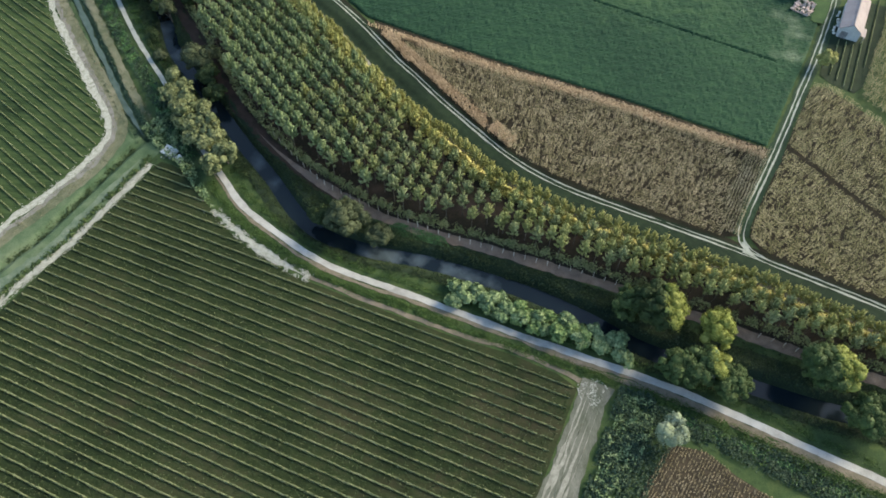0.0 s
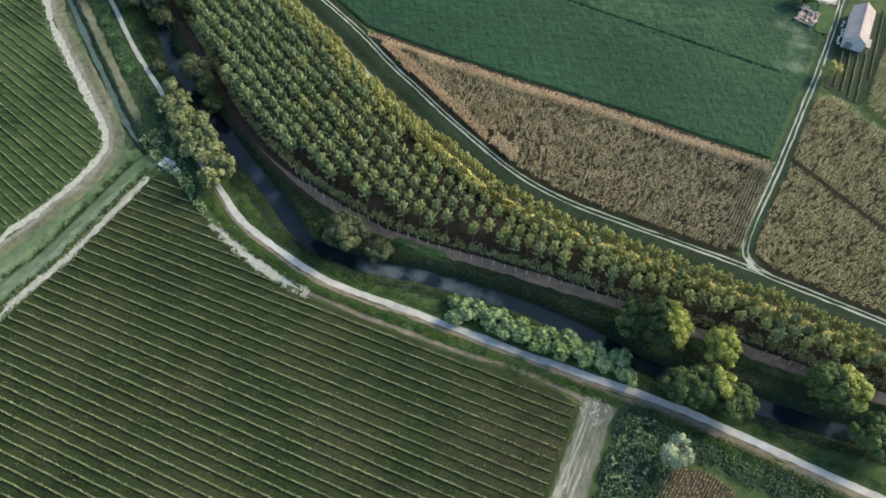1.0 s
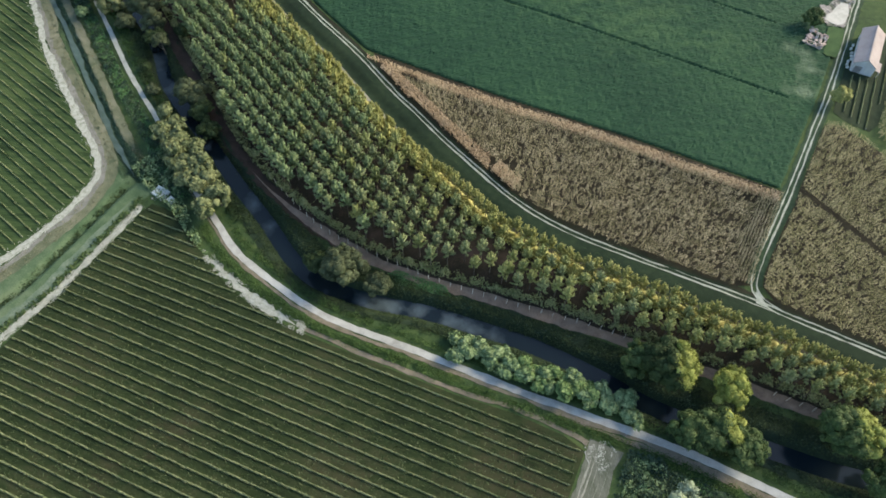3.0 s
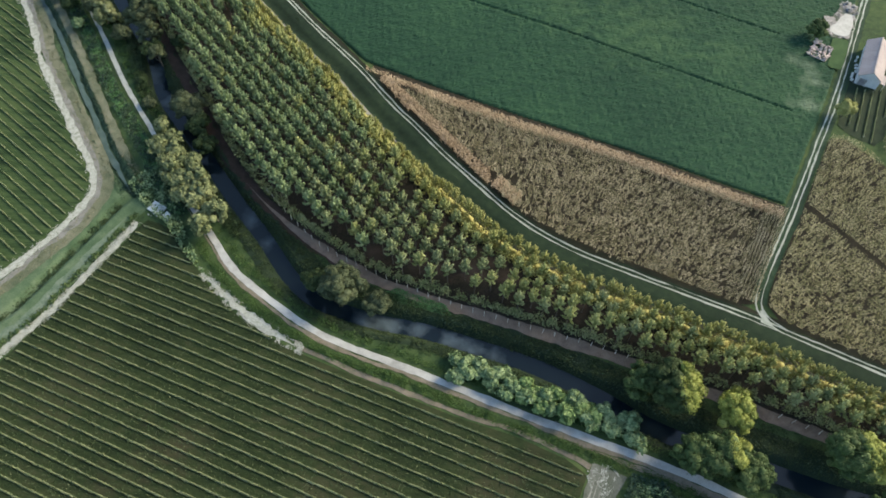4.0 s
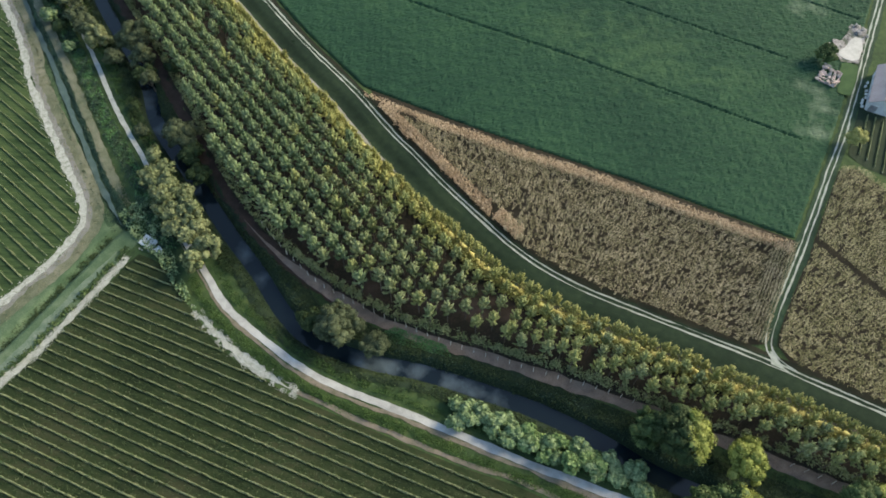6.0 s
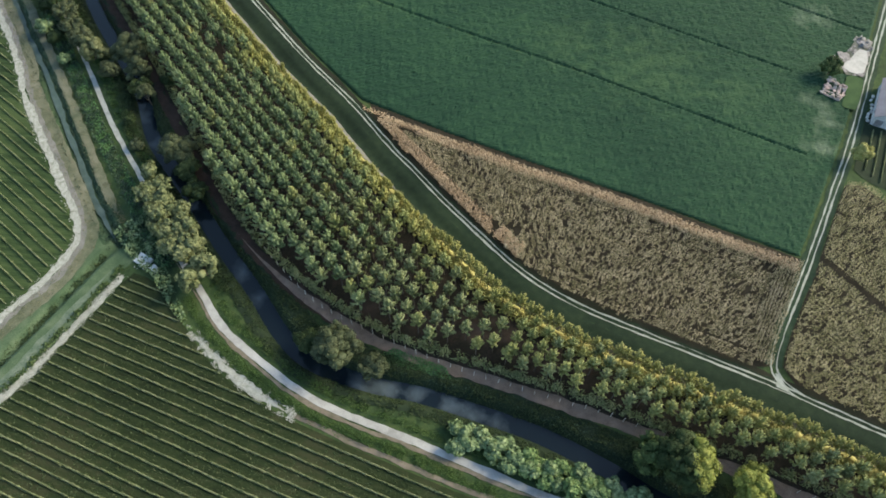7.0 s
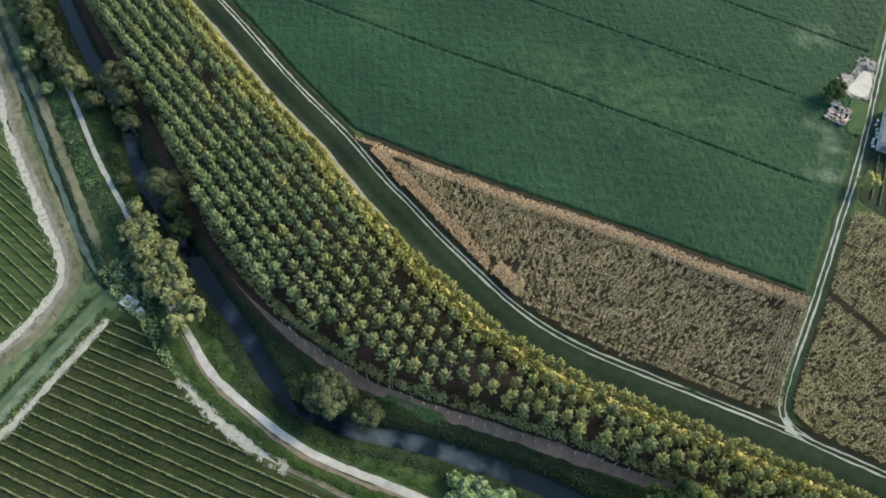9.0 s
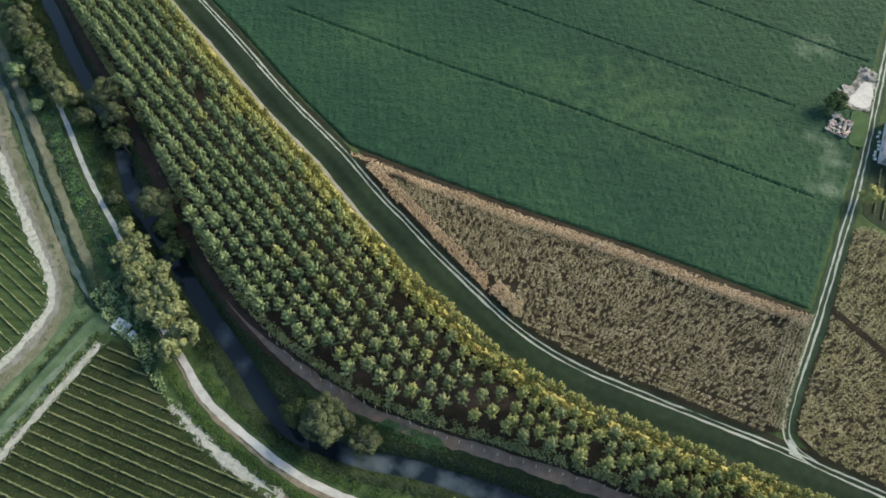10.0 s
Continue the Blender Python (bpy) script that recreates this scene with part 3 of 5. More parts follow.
def tree(name, x, y, z, width, h, mat, label, seed, base=1.5, size=0.34, dense=1.0, spread=None, group="", second=None):
    """A broad tree: tapered trunk with limbs, and a crown of many leaf clumps; second: material that paints sunlight on
    the +x side and top.
    """
    r = np.random.default_rng(seed)
    top = thing(name, None, label, "tree" if h > 4 else "bush", group)
    top.location = (x, y, z)
    top.rotation_euler[2] = r.uniform(0, 6.28)
    wood = [tube([(0, 0, -0.3), (0.1, 0, base + 0.2 * h), (0.0, 0.15, h * 0.75)], (0.03 * h, 0.022 * h, 0.006 * h), 7)]
    for k in range(7):
        az = k * 2.4 + r.uniform(-0.4, 0.4)
        a = np.array([0, 0, base * 0.7 + (0.1 + 0.06 * k) * h])
        e = a + (math.cos(az) * width * 0.36, math.sin(az) * width * 0.36, 0.22 * h)
        wood.append(tube([a, (a + e) / 2 + (0, 0, 0.03 * h), e], (0.013 * h, 0.009 * h, 0.003 * h), 5))
    v, f = join(wood)
    child("trunk", mesh("trunk", v, f, M_BARK), top)
    spread = spread or width * 0.075 + 0.45
    clumps = int(44 * dense * max(1, (width / 6)) ** 0.8 * max(1, h / 8) ** 0.5)
    per = int(46 * (spread / 1.0) ** 1.5 * (0.5 / size) ** 1.7)
    p, q, cores = crown_points(r, width, h, base, clumps, per, spread)
    lv, lf = leaves(p, size, q, seed, 0.45)
    v, f = join([(lv, lf.tolist()), *cores])
    me = mesh("crown", v, f, mat)
    me.polygons.foreach_set("use_smooth", [k >= len(lf) for k in range(len(f))])
    # Sunlight put into leaf colour: faces towards +x and the top turn yellow.
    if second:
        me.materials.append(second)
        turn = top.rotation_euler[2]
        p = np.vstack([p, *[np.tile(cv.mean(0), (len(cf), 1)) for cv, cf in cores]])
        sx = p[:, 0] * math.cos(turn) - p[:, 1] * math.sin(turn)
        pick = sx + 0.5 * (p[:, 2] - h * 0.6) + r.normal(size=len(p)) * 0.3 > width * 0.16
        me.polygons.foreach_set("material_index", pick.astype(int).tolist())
    child("crown", me, top)
    return top


# ---- poplar plantation ----
def plantation():
    """Tree places on a triangular grid, each with its distance from the farm track."""
    a, b, o = np.array((-2.808, 2.895)), np.array((-3.928, -1.019)), np.array((0.435, -0.274))
    gi, gj = np.meshgrid(np.arange(-90, 90), np.arange(-90, 90))
    grid = gi.ravel()[:, None] * a + gj.ravel()[:, None] * b
    close = grid * 0.82
    q = np.vstack([(o + grid)[(o + grid)[:, 0] < 8], (o + close)[(o + close)[:, 0] >= 8]])
    q = q[(q[:, 1] < 265) & (q[:, 1] > 40) & (q[:, 0] < 125) & (q[:, 0] > -165)]
    d, side = distance(q, PATH_DIRT)
    f, far_side = distance(q, FARM)
    ok = (side > 0) & (d > np.where(q[:, 0] > 8, 2.5, 3.4)) & (far_side < 0) & (f > 12.0)
    return np.column_stack([q, f])[ok]


kinds = []
for s in range(6):
    wood, crown = poplar_parts(100 + s)
    kinds.append((wood, crown, mesh("trunk", wood[0], wood[1], M_BARK), mesh("crown", crown[0], crown[1], M_POPLAR), mesh("crown", crown[0], crown[1], M_YELLOW), mesh("crown", crown[0], crown[1], M_POPLAR_WARM), mesh("crown", crown[0], crown[1], M_POPLAR_COOL)))
places = [(x + rng.normal() * 0.16, y + rng.normal() * 0.16, f) for x, y, f in plantation()]
edge_row = offset(FARM, -9.9)
steps = np.concatenate([[0], np.cumsum(np.linalg.norm(np.diff(edge_row, axis=0), axis=1))])
for k in np.arange(1.0, steps[-1], 2.3):
    x, y = (np.interp(k, steps, edge_row[:, i]) for i in (0, 1))
    if -165 < x < 125 and 40 < y < 265:
        near_edge = 0.9 * (1 - smooth((x + 25) / 25))
        places.append((x - 0.7 * near_edge + rng.normal() * 0.3, y - 0.7 * near_edge + rng.normal() * 0.3, 10.0))
places.sort(key=lambda p: math.hypot(p[0] + 5, p[1] - 115))
far = []
for i, (x, y, f) in enumerate(places):
    if rng.random() < 0.012:
        continue
    wood, crown, trunk_me, crown_me, yellow_me, warm_me, cool_me = kinds[int(rng.integers(6))]
    turn, size = rng.uniform(0, 6.28), rng.uniform(0.93, 1.06) * (1.0 - 0.13 * smooth((x + 40.0) / 50.0)) * (0.66 + 0.26 * smooth((x + 25) / 25) if f < 11 else 1.0)
    # Yellow and warm leaf copies near the farm track paint the sunlit edge.
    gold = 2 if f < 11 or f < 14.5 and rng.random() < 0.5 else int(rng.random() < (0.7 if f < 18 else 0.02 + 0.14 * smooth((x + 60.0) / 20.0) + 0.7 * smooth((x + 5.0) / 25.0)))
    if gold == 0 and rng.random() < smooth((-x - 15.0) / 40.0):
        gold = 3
    if i < 300:
        top = thing("poplar_tree", None, "young poplar at the plantation's edge, sunlight put in as yellow-green" if gold == 2 else "yellowish young poplar with ascending plumes of leaves" if gold == 1 else "grey-green young poplar with ascending plumes of leaves", "tree", "plantation poplars")
        top.matrix_world = pose(x, y, 0, 0, 0, math.degrees(turn)) @ Matrix.Scale(size, 4)
        child("trunk", trunk_me, top)
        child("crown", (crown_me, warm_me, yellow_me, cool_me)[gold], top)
    else:
        far.append((x, y, turn, size, wood, crown, gold))
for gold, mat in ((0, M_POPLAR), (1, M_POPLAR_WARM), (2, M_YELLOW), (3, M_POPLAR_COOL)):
    pieces = []
    for x, y, turn, size, wood, crown, g in far:
        if g == gold:
            c, s = math.cos(turn), math.sin(turn)
            rot = np.array([[c, s, 0], [-s, c, 0], [0, 0, 1]]) * size
            pieces.append((crown[0] @ rot + (x, y, 0), crown[1]))
    if pieces:
        v, f = join(pieces)
        thing("far_poplars", mesh("far_poplars", v, f, mat), "rest of the young poplar plantation, further off", "trees", kind="stuff")
if far:
    v, f = join([(w[0] * s + (x, y, 0), w[1]) for x, y, t, s, w, c, g in far])
    thing("far_poplar_trunks", mesh("far_poplar_trunks", v, f, M_BARK), "slender trunks of the poplars further off", "trees", kind="stuff")


# The crowns' shade is darkened into the soil colour of this sheet.
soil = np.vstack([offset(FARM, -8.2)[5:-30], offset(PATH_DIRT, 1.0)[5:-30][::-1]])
patch("plantation_soil", soil, 0.012, M_GROVE, "brown soil under the poplar plantation, darkened for the crowns' shade", "soil")


# ---- vineyards ----
def vine_rows(poly, angle, first, spacing, label, group, seed, grow=0.0, fan=0.0, tall=0.28, weak_odd=1.0, shift=0.0, faint=0.0):
    d = np.array([math.cos(radians(angle)), math.sin(radians(angle))])
    n = np.array([-d[1], d[0]])
    poly = np.array(poly, float)
    base = np.array(first) @ n
    lo, hi = (poly @ n).min(), (poly @ n).max()
    r = np.random.default_rng(seed)
    pivot = np.array(first) @ d
    d0, n0 = d, n
    for k in range(int((lo - base) / spacing) - 3, int((hi - base) / spacing) + 3):
        turn = radians(angle + fan * k * (0.33 if k > 0 else 1.0))
        d = np.array([math.cos(turn), math.sin(turn)])
        n = np.array([-d[1], d[0]])
        c = (d0 * pivot + n0 * (base + spacing * k + grow * k * k + shift * smooth(k / 8))) @ n
        cuts = []
        for a, b in zip(poly, np.roll(poly, -1, axis=0)):
            u, w = a @ n - c, b @ n - c
            if (u > 0) != (w > 0):
                cuts.append((a + (b - a) * u / (u - w)) @ d)
        cuts.sort()
        for s0, s1 in zip(cuts[::2], cuts[1::2]):
            s0, s1 = s0 + 0.6 + r.uniform(0, 0.5), s1 - 0.6 - r.uniform(0, 0.5)
            if s1 - s0 < 3:
                continue
            count = int((s1 - s0) * 42 * (weak_odd if k % 2 else 1))
            t = np.sort(r.uniform(s0, s1, count))
            weak = np.array([noise.noise(Vector((a * 0.22, k * 7.1, seed))) for a in t])
            thin = (weak < -0.3) & (r.uniform(0, 1, count) < 0.55)
            at_x = t * d[0] + c * n[0]
            thin |= r.uniform(0, 1, count) < faint * smooth((at_x + 18) / 30)
            t = t[~thin]
            m = len(t)
            across = r.normal(size=m) * 0.075 + 0.03 * np.sin(t * 0.9 + k)
            zz = 0.12 + tall * r.uniform(0, 1, m) ** 0.5
            p = t[:, None] * d + (c + across)[:, None] * n
            face = np.column_stack([np.outer(np.sign(across), n) * 0.5, np.full(m, 0.8)])
            root = thing("trellised_vine", None, label, "grapevine", group)
            # Two leaf colours paint the row's lit top and its shaded sides.
            v, f = leaves(np.column_stack([p, zz]), 0.26, face, seed * 1000 + k, 0.4)
            child("canopy", mesh("canopy", v, f, M_VINE), root, "leafy shoots, lit top painted pale green")
            t = r.uniform(s0, s1, int((s1 - s0) * 8))
            side_ = r.normal(size=len(t)) * 0.13
            q = np.column_stack([t[:, None] * d + (c + side_)[:, None] * n, r.uniform(0.05, tall + 0.1, len(t))])
            v, f = leaves(q, 0.3, np.column_stack([np.outer(np.sign(side_), n), np.full(len(t), 0.3)]), seed * 1000 + k + 500, 0.4)
            child("foliage", mesh("foliage", v, f, M_LEAF), root, "lower leaves, shaded side painted darker green")
            for e in (s0, s1):
                foot = np.array((*(e * d + c * n), 0.0))
                v, f = tube([foot - (0, 0, 0.1), foot + (0, 0, tall + 0.25)], (0.045, 0.035), 6)
                child("post", mesh("post", v, f, M_STAKE), root, "pale wooden end post")


VINE_B = [(-85.0, 110.5), (-83.0, 113.4), (-79.6, 112.6), (-73.4, 109.4), (-69.6, 104.0), (-64.4, 98.6), (-59.6, 94.0), (-53.4, 89.2), (-39.3, 82.3), (-23.5, 77.4), (-1.8, 70.9), (11.1, 68), (22, 64.3), (26.4, 61.4), (18.3, 37.7), (2, -10), (-135, -2), (-105.4, 67), (-97.2, 84), (-91.4, 96), (-86.6, 106)]
patch("vineyard_floor", VINE_B, 0.02, M_VINEFLOOR, "dark green grass between the vine rows", "grass")
vine_rows(VINE_B, -16.7, (-57.35, 62.78), 2.347, "long trellised grapevine with pale green top", "vine rows south of the ditch", 3, 0.0045, 0.045, shift=0.7, faint=0.5)
tr = TRACK_A[(TRACK_A[:, 1] < 300)]
VINE_A = np.vstack([offset(tr, -1.4)[::4], [(-260, 20), (-260, 300)]])
patch("vineyard_floor_west", VINE_A, 0.02, M_VINEFLOOR_WEST, "dark green grass between the vine rows", "grass")
vine_rows(VINE_A, -33.4, (-128.6, 146.5), 2.43, "long trellised grapevine beside the white gravel track", "vine rows west of the ditch", 5, weak_odd=0.4)


# ---- corn ----
def corn(name, poly, angle, label, seed, mat=M_CORN, row=1.1, step=0.25, tall=2.3, lean=0.15, leaf=0.6, gap=-0.15):
    d = np.array([math.cos(radians(angle)), math.sin(radians(angle))])
    n = np.array([-d[1], d[0]])
    poly = np.array(poly, float)
    r = np.random.default_rng(seed)
    lo, hi = (poly @ n).min(), (poly @ n).max()
    a, b = (poly @ d).min(), (poly @ d).max()
    gs, gn = np.meshgrid(np.arange(a, b, step), np.arange(lo, hi, row))
    s, c = gs.ravel(), gn.ravel()
    p = (s + r.uniform(-0.2, 0.2, len(s)))[:, None] * d + (c + r.normal(size=len(s)) * 0.07)[:, None] * n
    p = p[inside(p, poly)]
    w1 = wobble(p @ d / 1.4, p @ n, 0.6, seed)
    w2 = wobble(p[:, 0], p[:, 1], 7.0, seed + 9)
    keep = w1 + 0.2 * w2 + r.uniform(-0.15, 0.15, len(p)) > gap
    p, w1, w2 = p[keep], w1[keep], w2[keep]
    m = len(p)
    hh = tall * (0.88 + 0.18 * w2 + 0.26 * w1) * r.uniform(0.85, 1.1, m)
    ang = radians(angle) + wobble(p[:, 0], p[:, 1], 3.0, seed + 20) * 2
    top = np.column_stack([p + np.stack([np.cos(ang), np.sin(ang)], 1) * (lean * r.uniform(0.2, 1.4, m) * np.abs(w1 + 0.3) * 2)[:, None], hh])
    foot = np.column_stack([p, np.zeros(m)])
    vs, fs = [], []
    o = 0
    for k in range(6):
        az = radians(angle) + r.choice([0.0, math.pi], m) + r.normal(size=m) * 0.6
        u = np.stack([np.cos(az), np.sin(az), np.zeros(m)], 1)
        side = np.stack([-np.sin(az), np.cos(az), np.zeros(m)], 1)
        t0 = 0.22 + 0.14 * k
        root = foot * (1 - t0) + top * t0
        mid = root + u * 0.26 * leaf + np.array([0, 0, 0.24 * leaf])
        tip = root + u * 0.62 * leaf + np.array([0, 0, -0.05])
        v = np.stack([root - side * 0.07 * leaf, root + side * 0.07 * leaf, mid + side * 0.12 * leaf, mid - side * 0.12 * leaf, tip], 1).reshape(-1, 3)
        i = o + np.arange(m)[:, None] * 5
        fs += (i + [0, 1, 2, 3]).tolist() + (i + [3, 2, 4]).tolist()
        vs.append(v)
        o += 5 * m
    return thing(name, mesh(name, np.vstack(vs), fs, mat), label, "corn", kind="stuff")


c1 = offset(FARM, 1.75)
lower = c1[(c1[:, 0] > -33) & (c1[:, 0] < 64.5) & (c1[:, 1] < 180)][::3]
CORN_1 = np.vstack([lower, [(65.9, 105.0), (70, 115.6), (78.6, 134.4), (39.7, 148.8), (7.1, 159.6), (-11.8, 166.2), (-35.5, 175.0)]])
patch("corn_soil", CORN_1, 0.015, M_CORNSOIL, "dark soil under the ripe corn", "soil")
edge = np.array([(-37.4, 172.6), (-12.6, 163.5), (6.4, 156.9), (38.9, 146.3), (77.0, 132.6)])
band = np.vstack([edge, (edge - np.outer([0.05, 1, 1, 1, 1], (0.9, 2.7)))[::-1]])
corn("corn_headland", band, -18.5, "dry pinkish tan corn rows along the field's edge", 21, M_CORNDRY, 0.7, 0.4, 2.2, 0.15, 0.9, -0.75)
low_in = offset(FARM, 5.2)
low_in = low_in[(low_in[:, 0] > -30) & (low_in[:, 0] < 64) & (low_in[:, 1] < 172)][::3]
body = np.vstack([low_in, [(62.6, 108), (64.6, 116.5), (72.4, 132.4), (38.3, 144.2), (5.8, 154.7), (-13.2, 161.2), (-27, 166.4)]])
corn("corn_field", body, -18.5, "ripe tan and green corn standing in rows", 22)
corn("corn_border_rows", np.vstack([lower[lower[:, 0] > 2], low_in[low_in[:, 0] > 2][::-1]]), -20, "ripe tan corn rows beside the farm track", 23, M_CORN)
corn("dry_corn_border_rows", np.vstack([lower[lower[:, 0] <= 4], low_in[low_in[:, 0] <= 4][::-1]]), -46, "dry pinkish corn rows beside the farm track", 27, M_CORNDRY, 0.8, 0.45, 2.2, 0.2, 0.9, -0.6)
inner = offset(FARM, 5.8)
bend = np.vstack([lower[(lower[:, 0] > 0) & (lower[:, 0] < 10)], inner[(inner[:, 0] > 3.5) & (inner[:, 0] < 11)][::-2]])
corn("dry_corn_patch", bend, -46, "dry pinkish corn plants at the field's bend", 28, M_CORNDRY, 0.75, 0.35, 2.2, 0.2, 0.8, -0.5)
corn("corn_end_rows", [(62.5, 106), (65.9, 105.0), (70.0, 115.6), (78.4, 133.4), (72.4, 133), (64.5, 116.5)], 66, "ripe tan corn rows beside the lane", 24, row=0.72, gap=-0.4)
b1 = offset(BRANCH, -2.0)
b1 = b1[(b1[:, 1] > 105) & (b1[:, 1] < 159)][::3]
f1 = offset(FARM, 1.9)
f1 = f1[(f1[:, 0] > 71) & (f1[:, 0] < 160)][::3]
CORN_2 = np.vstack([b1, [(94, 159.5), (98, 160), (103.1, 154.9), (111.5, 146.1), (135, 120), (160, 100)], f1[::-1]])
patch("corn_soil_east", CORN_2, 0.015, M_CORNSOIL, "dark soil under the ripe corn", "soil")
gap0, gap1 = np.array((80, 137.2)), np.array((150, 61))
gn_ = np.array([gap1[1] - gap0[1], gap0[0] - gap1[0]])
gn_ = gn_ / np.linalg.norm(gn_)
full = corn("corn_field_east", CORN_2, -48, "ripe tan and green corn with a furrow through it", 25, M_CORNEAST)


def cut_strip(ob, a, n, half):
    bm = bmesh.new()
    bm.from_mesh(ob.data)
    dead = [v for v in bm.verts if abs((v.co.x - a[0]) * n[0] + (v.co.y - a[1]) * n[1]) < half]
    bmesh.ops.delete(bm, geom=dead, context="VERTS")
    bm.to_mesh(ob.data)
    bm.free()


cut_strip(full, gap0, gn_, 0.95)
CORN_3 = [(106.6, 157.0), (114, 148.5), (150, 107), (190, 130), (160, 235), (131, 215), (126, 203), (118.8, 184.5)]
corn("corn_field_far", CORN_3, -48, "ripe tan corn beyond the barn", 26, M_CORNEAST)


# ---- soy field ----
def crop_sheet(name, poly, mat, label, lift, amp, step, seed, angle, grooves=()):
    poly = np.array(poly, float)
    x0, y0 = poly.min(0)
    x1, y1 = poly.max(0)
    xs, ys = np.arange(x0, x1, step), np.arange(y0, y1, step)
    gx, gy = np.meshgrid(xs, ys)
    p = np.stack([gx.ravel(), gy.ravel()], 1)
    r = np.random.default_rng(seed)
    ok = inside(p, poly)
    lumps = np.zeros(len(p))
    for _ in range(22):
        turn, long = r.uniform(0, math.pi), r.uniform(1.3, 5.0)
        lumps += np.sin((p[:, 0] * math.cos(turn) + p[:, 1] * math.sin(turn)) * 2 * math.pi / long + r.uniform(0, 6.3))
    z = lift + amp * (r.normal(size=len(p)) * 0.45 + lumps * 0.16)
    rim = distance(p, np.vstack([poly, poly[:1]]))[0]
    z *= smooth(rim / 1.0) * 0.96 + 0.04
    for a, b, half, depth in grooves:
        g = distance(p, np.array([a, b], float))[0]
        z -= depth * smooth((half - g) / (half * 0.6)) * r.uniform(0.4, 1.0, len(p))
    w = len(xs)
    i = (np.arange(len(ys) - 1)[:, None] * w + np.arange(w - 1)).ravel()
    f = np.stack([i, i + 1, i + w + 1, i + w], 1)
    f = f[ok[f].all(1)]
    used = np.unique(f)
    back = np.zeros(len(p), int)
    back[used] = np.arange(len(used))
    return thing(name, mesh(name, np.column_stack([p, z])[used], back[f], mat), label, "crop", kind="stuff")


f2 = offset(FARM, 2.6)
f2 = f2[(f2[:, 1] > 176) & (f2[:, 1] < 300)][::4]
b2 = offset(BRANCH, 2.2)
b2 = b2[(b2[:, 1] > 135) & (b2[:, 1] < 300)][::4]
SOY = np.vstack([f2, [(-36.5, 175.4), (-11.8, 165.9), (7.1, 159.3), (39.7, 148.7), (77, 135.2)], b2])
crop_sheet("soy_field", SOY, M_SOY, "dense low green soy crop", 0.45, 0.10, 0.5, 31, -19,
           [((-66, 230.6), (-16.3, 210.1), 0.75, 0.6), ((-16.3, 210.1), (22.0, 195.6), 0.75, 0.6), ((22.0, 195.6), (85.0, 169.0), 0.55, 0.6), ((-60, 267), (86.8, 201.6), 0.5, 0.55), ((0, 278), (111.8, 222.6), 0.55, 0.6)])


# ---- river trees and bushes ----
big = [
    ("broadleaf_tree", 43.8, 79.0, 13, 12.5, M_DARKLEAF, M_TREEYELLOW, "tall dark green riverside tree with sunlight painted yellow on one side"),
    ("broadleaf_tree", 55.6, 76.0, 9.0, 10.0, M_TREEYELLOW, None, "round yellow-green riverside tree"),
    ("broadleaf_tree", 78.6, 69.0, 12.5, 11.0, M_LEAF, M_TREEYELLOW, "tall riverside tree with sunlight painted yellow on its crown"),
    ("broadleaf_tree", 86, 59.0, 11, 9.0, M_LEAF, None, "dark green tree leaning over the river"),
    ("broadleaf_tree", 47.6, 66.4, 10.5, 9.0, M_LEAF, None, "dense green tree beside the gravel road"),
    ("broadleaf_tree", 53.2, 67.0, 9.0, 10.0, M_LEAF, M_TREEYELLOW, "riverside tree with sunlit top painted ochre yellow"),
    ("broadleaf_tree", 57.6, 64.6, 9.5, 8.0, M_LEAF, None, "green tree between river and gravel road"),
    ("broadleaf_tree", 37.0, 81.5, 8, 7.5, M_LEAF, None, "dark tree on the river bank"),
    ("willow_bush", -30.5, 97.2, 11.5, 8.0, M_OLIVE, None, "wide grey-green willow on the river bank"),
    ("willow_bush", -37.0, 99.5, 6.5, 4.6, M_DARKLEAF, None, "dark low willow on the river bank"),
    ("willow_bush", -21.5, 94.8, 7, 4.6, M_OLIVE, None, "small green willow on the river bank"),
]
for i, (nm, x, y, w, h, mat, second, lab) in enumerate(big):
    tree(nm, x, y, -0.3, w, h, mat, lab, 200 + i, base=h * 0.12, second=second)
bush_line = ROAD[(ROAD[:, 0] > -4) & (ROAD[:, 0] < 37)]
bush_side = normals(bush_line)
for i in range(38):
    k = int((i + rng.uniform(0.1, 0.9)) * len(bush_line) / 38)
    x, y = bush_line[k] + bush_side[k] * (3.4 if i % 2 else 6.0) + rng.normal(size=2) * 0.6
    w = rng.uniform(2.8, 5.0)
    tree("riverside_bush", x, y, -0.1, w, w * rng.uniform(0.55, 0.8), M_BUSHBRIGHT if 12 < x < 30 and i % 3 else M_BUSH, "pale green rounded bush between road and river", 240 + i, base=0.1, dense=0.4, spread=0.85, size=0.62, group="bushes along the road")
for i, (x, y) in enumerate([(-86.6, 141.0), (-85.9, 135.4), (-82.3, 137.2), (-82.4, 130.2), (-79.4, 126.2), (-77.6, 130.6), (-74.8, 127.6), (-72.3, 124.2), (-76.0, 121.8), (-68.9, 120.2), (-72.0, 117.4), (-68.0, 114.6), (-65.6, 114.6), (-66.6, 110.8), (-80.6, 133.4), (-77.0, 125.2), (-71.0, 121.2), (-74.4, 119.2), (-84.4, 133.0)]):
    tree("roadside_tree", x + rng.normal() * 0.7, y + rng.normal() * 0.5, 0, rng.uniform(4.6, 7.4), rng.uniform(4.6, 7.4), M_ROADTREE, "olive-green roadside tree with rounded clumps", 330 + i, base=0.4, dense=0.45, spread=1.1, size=0.68, group="trees over the gravel road")
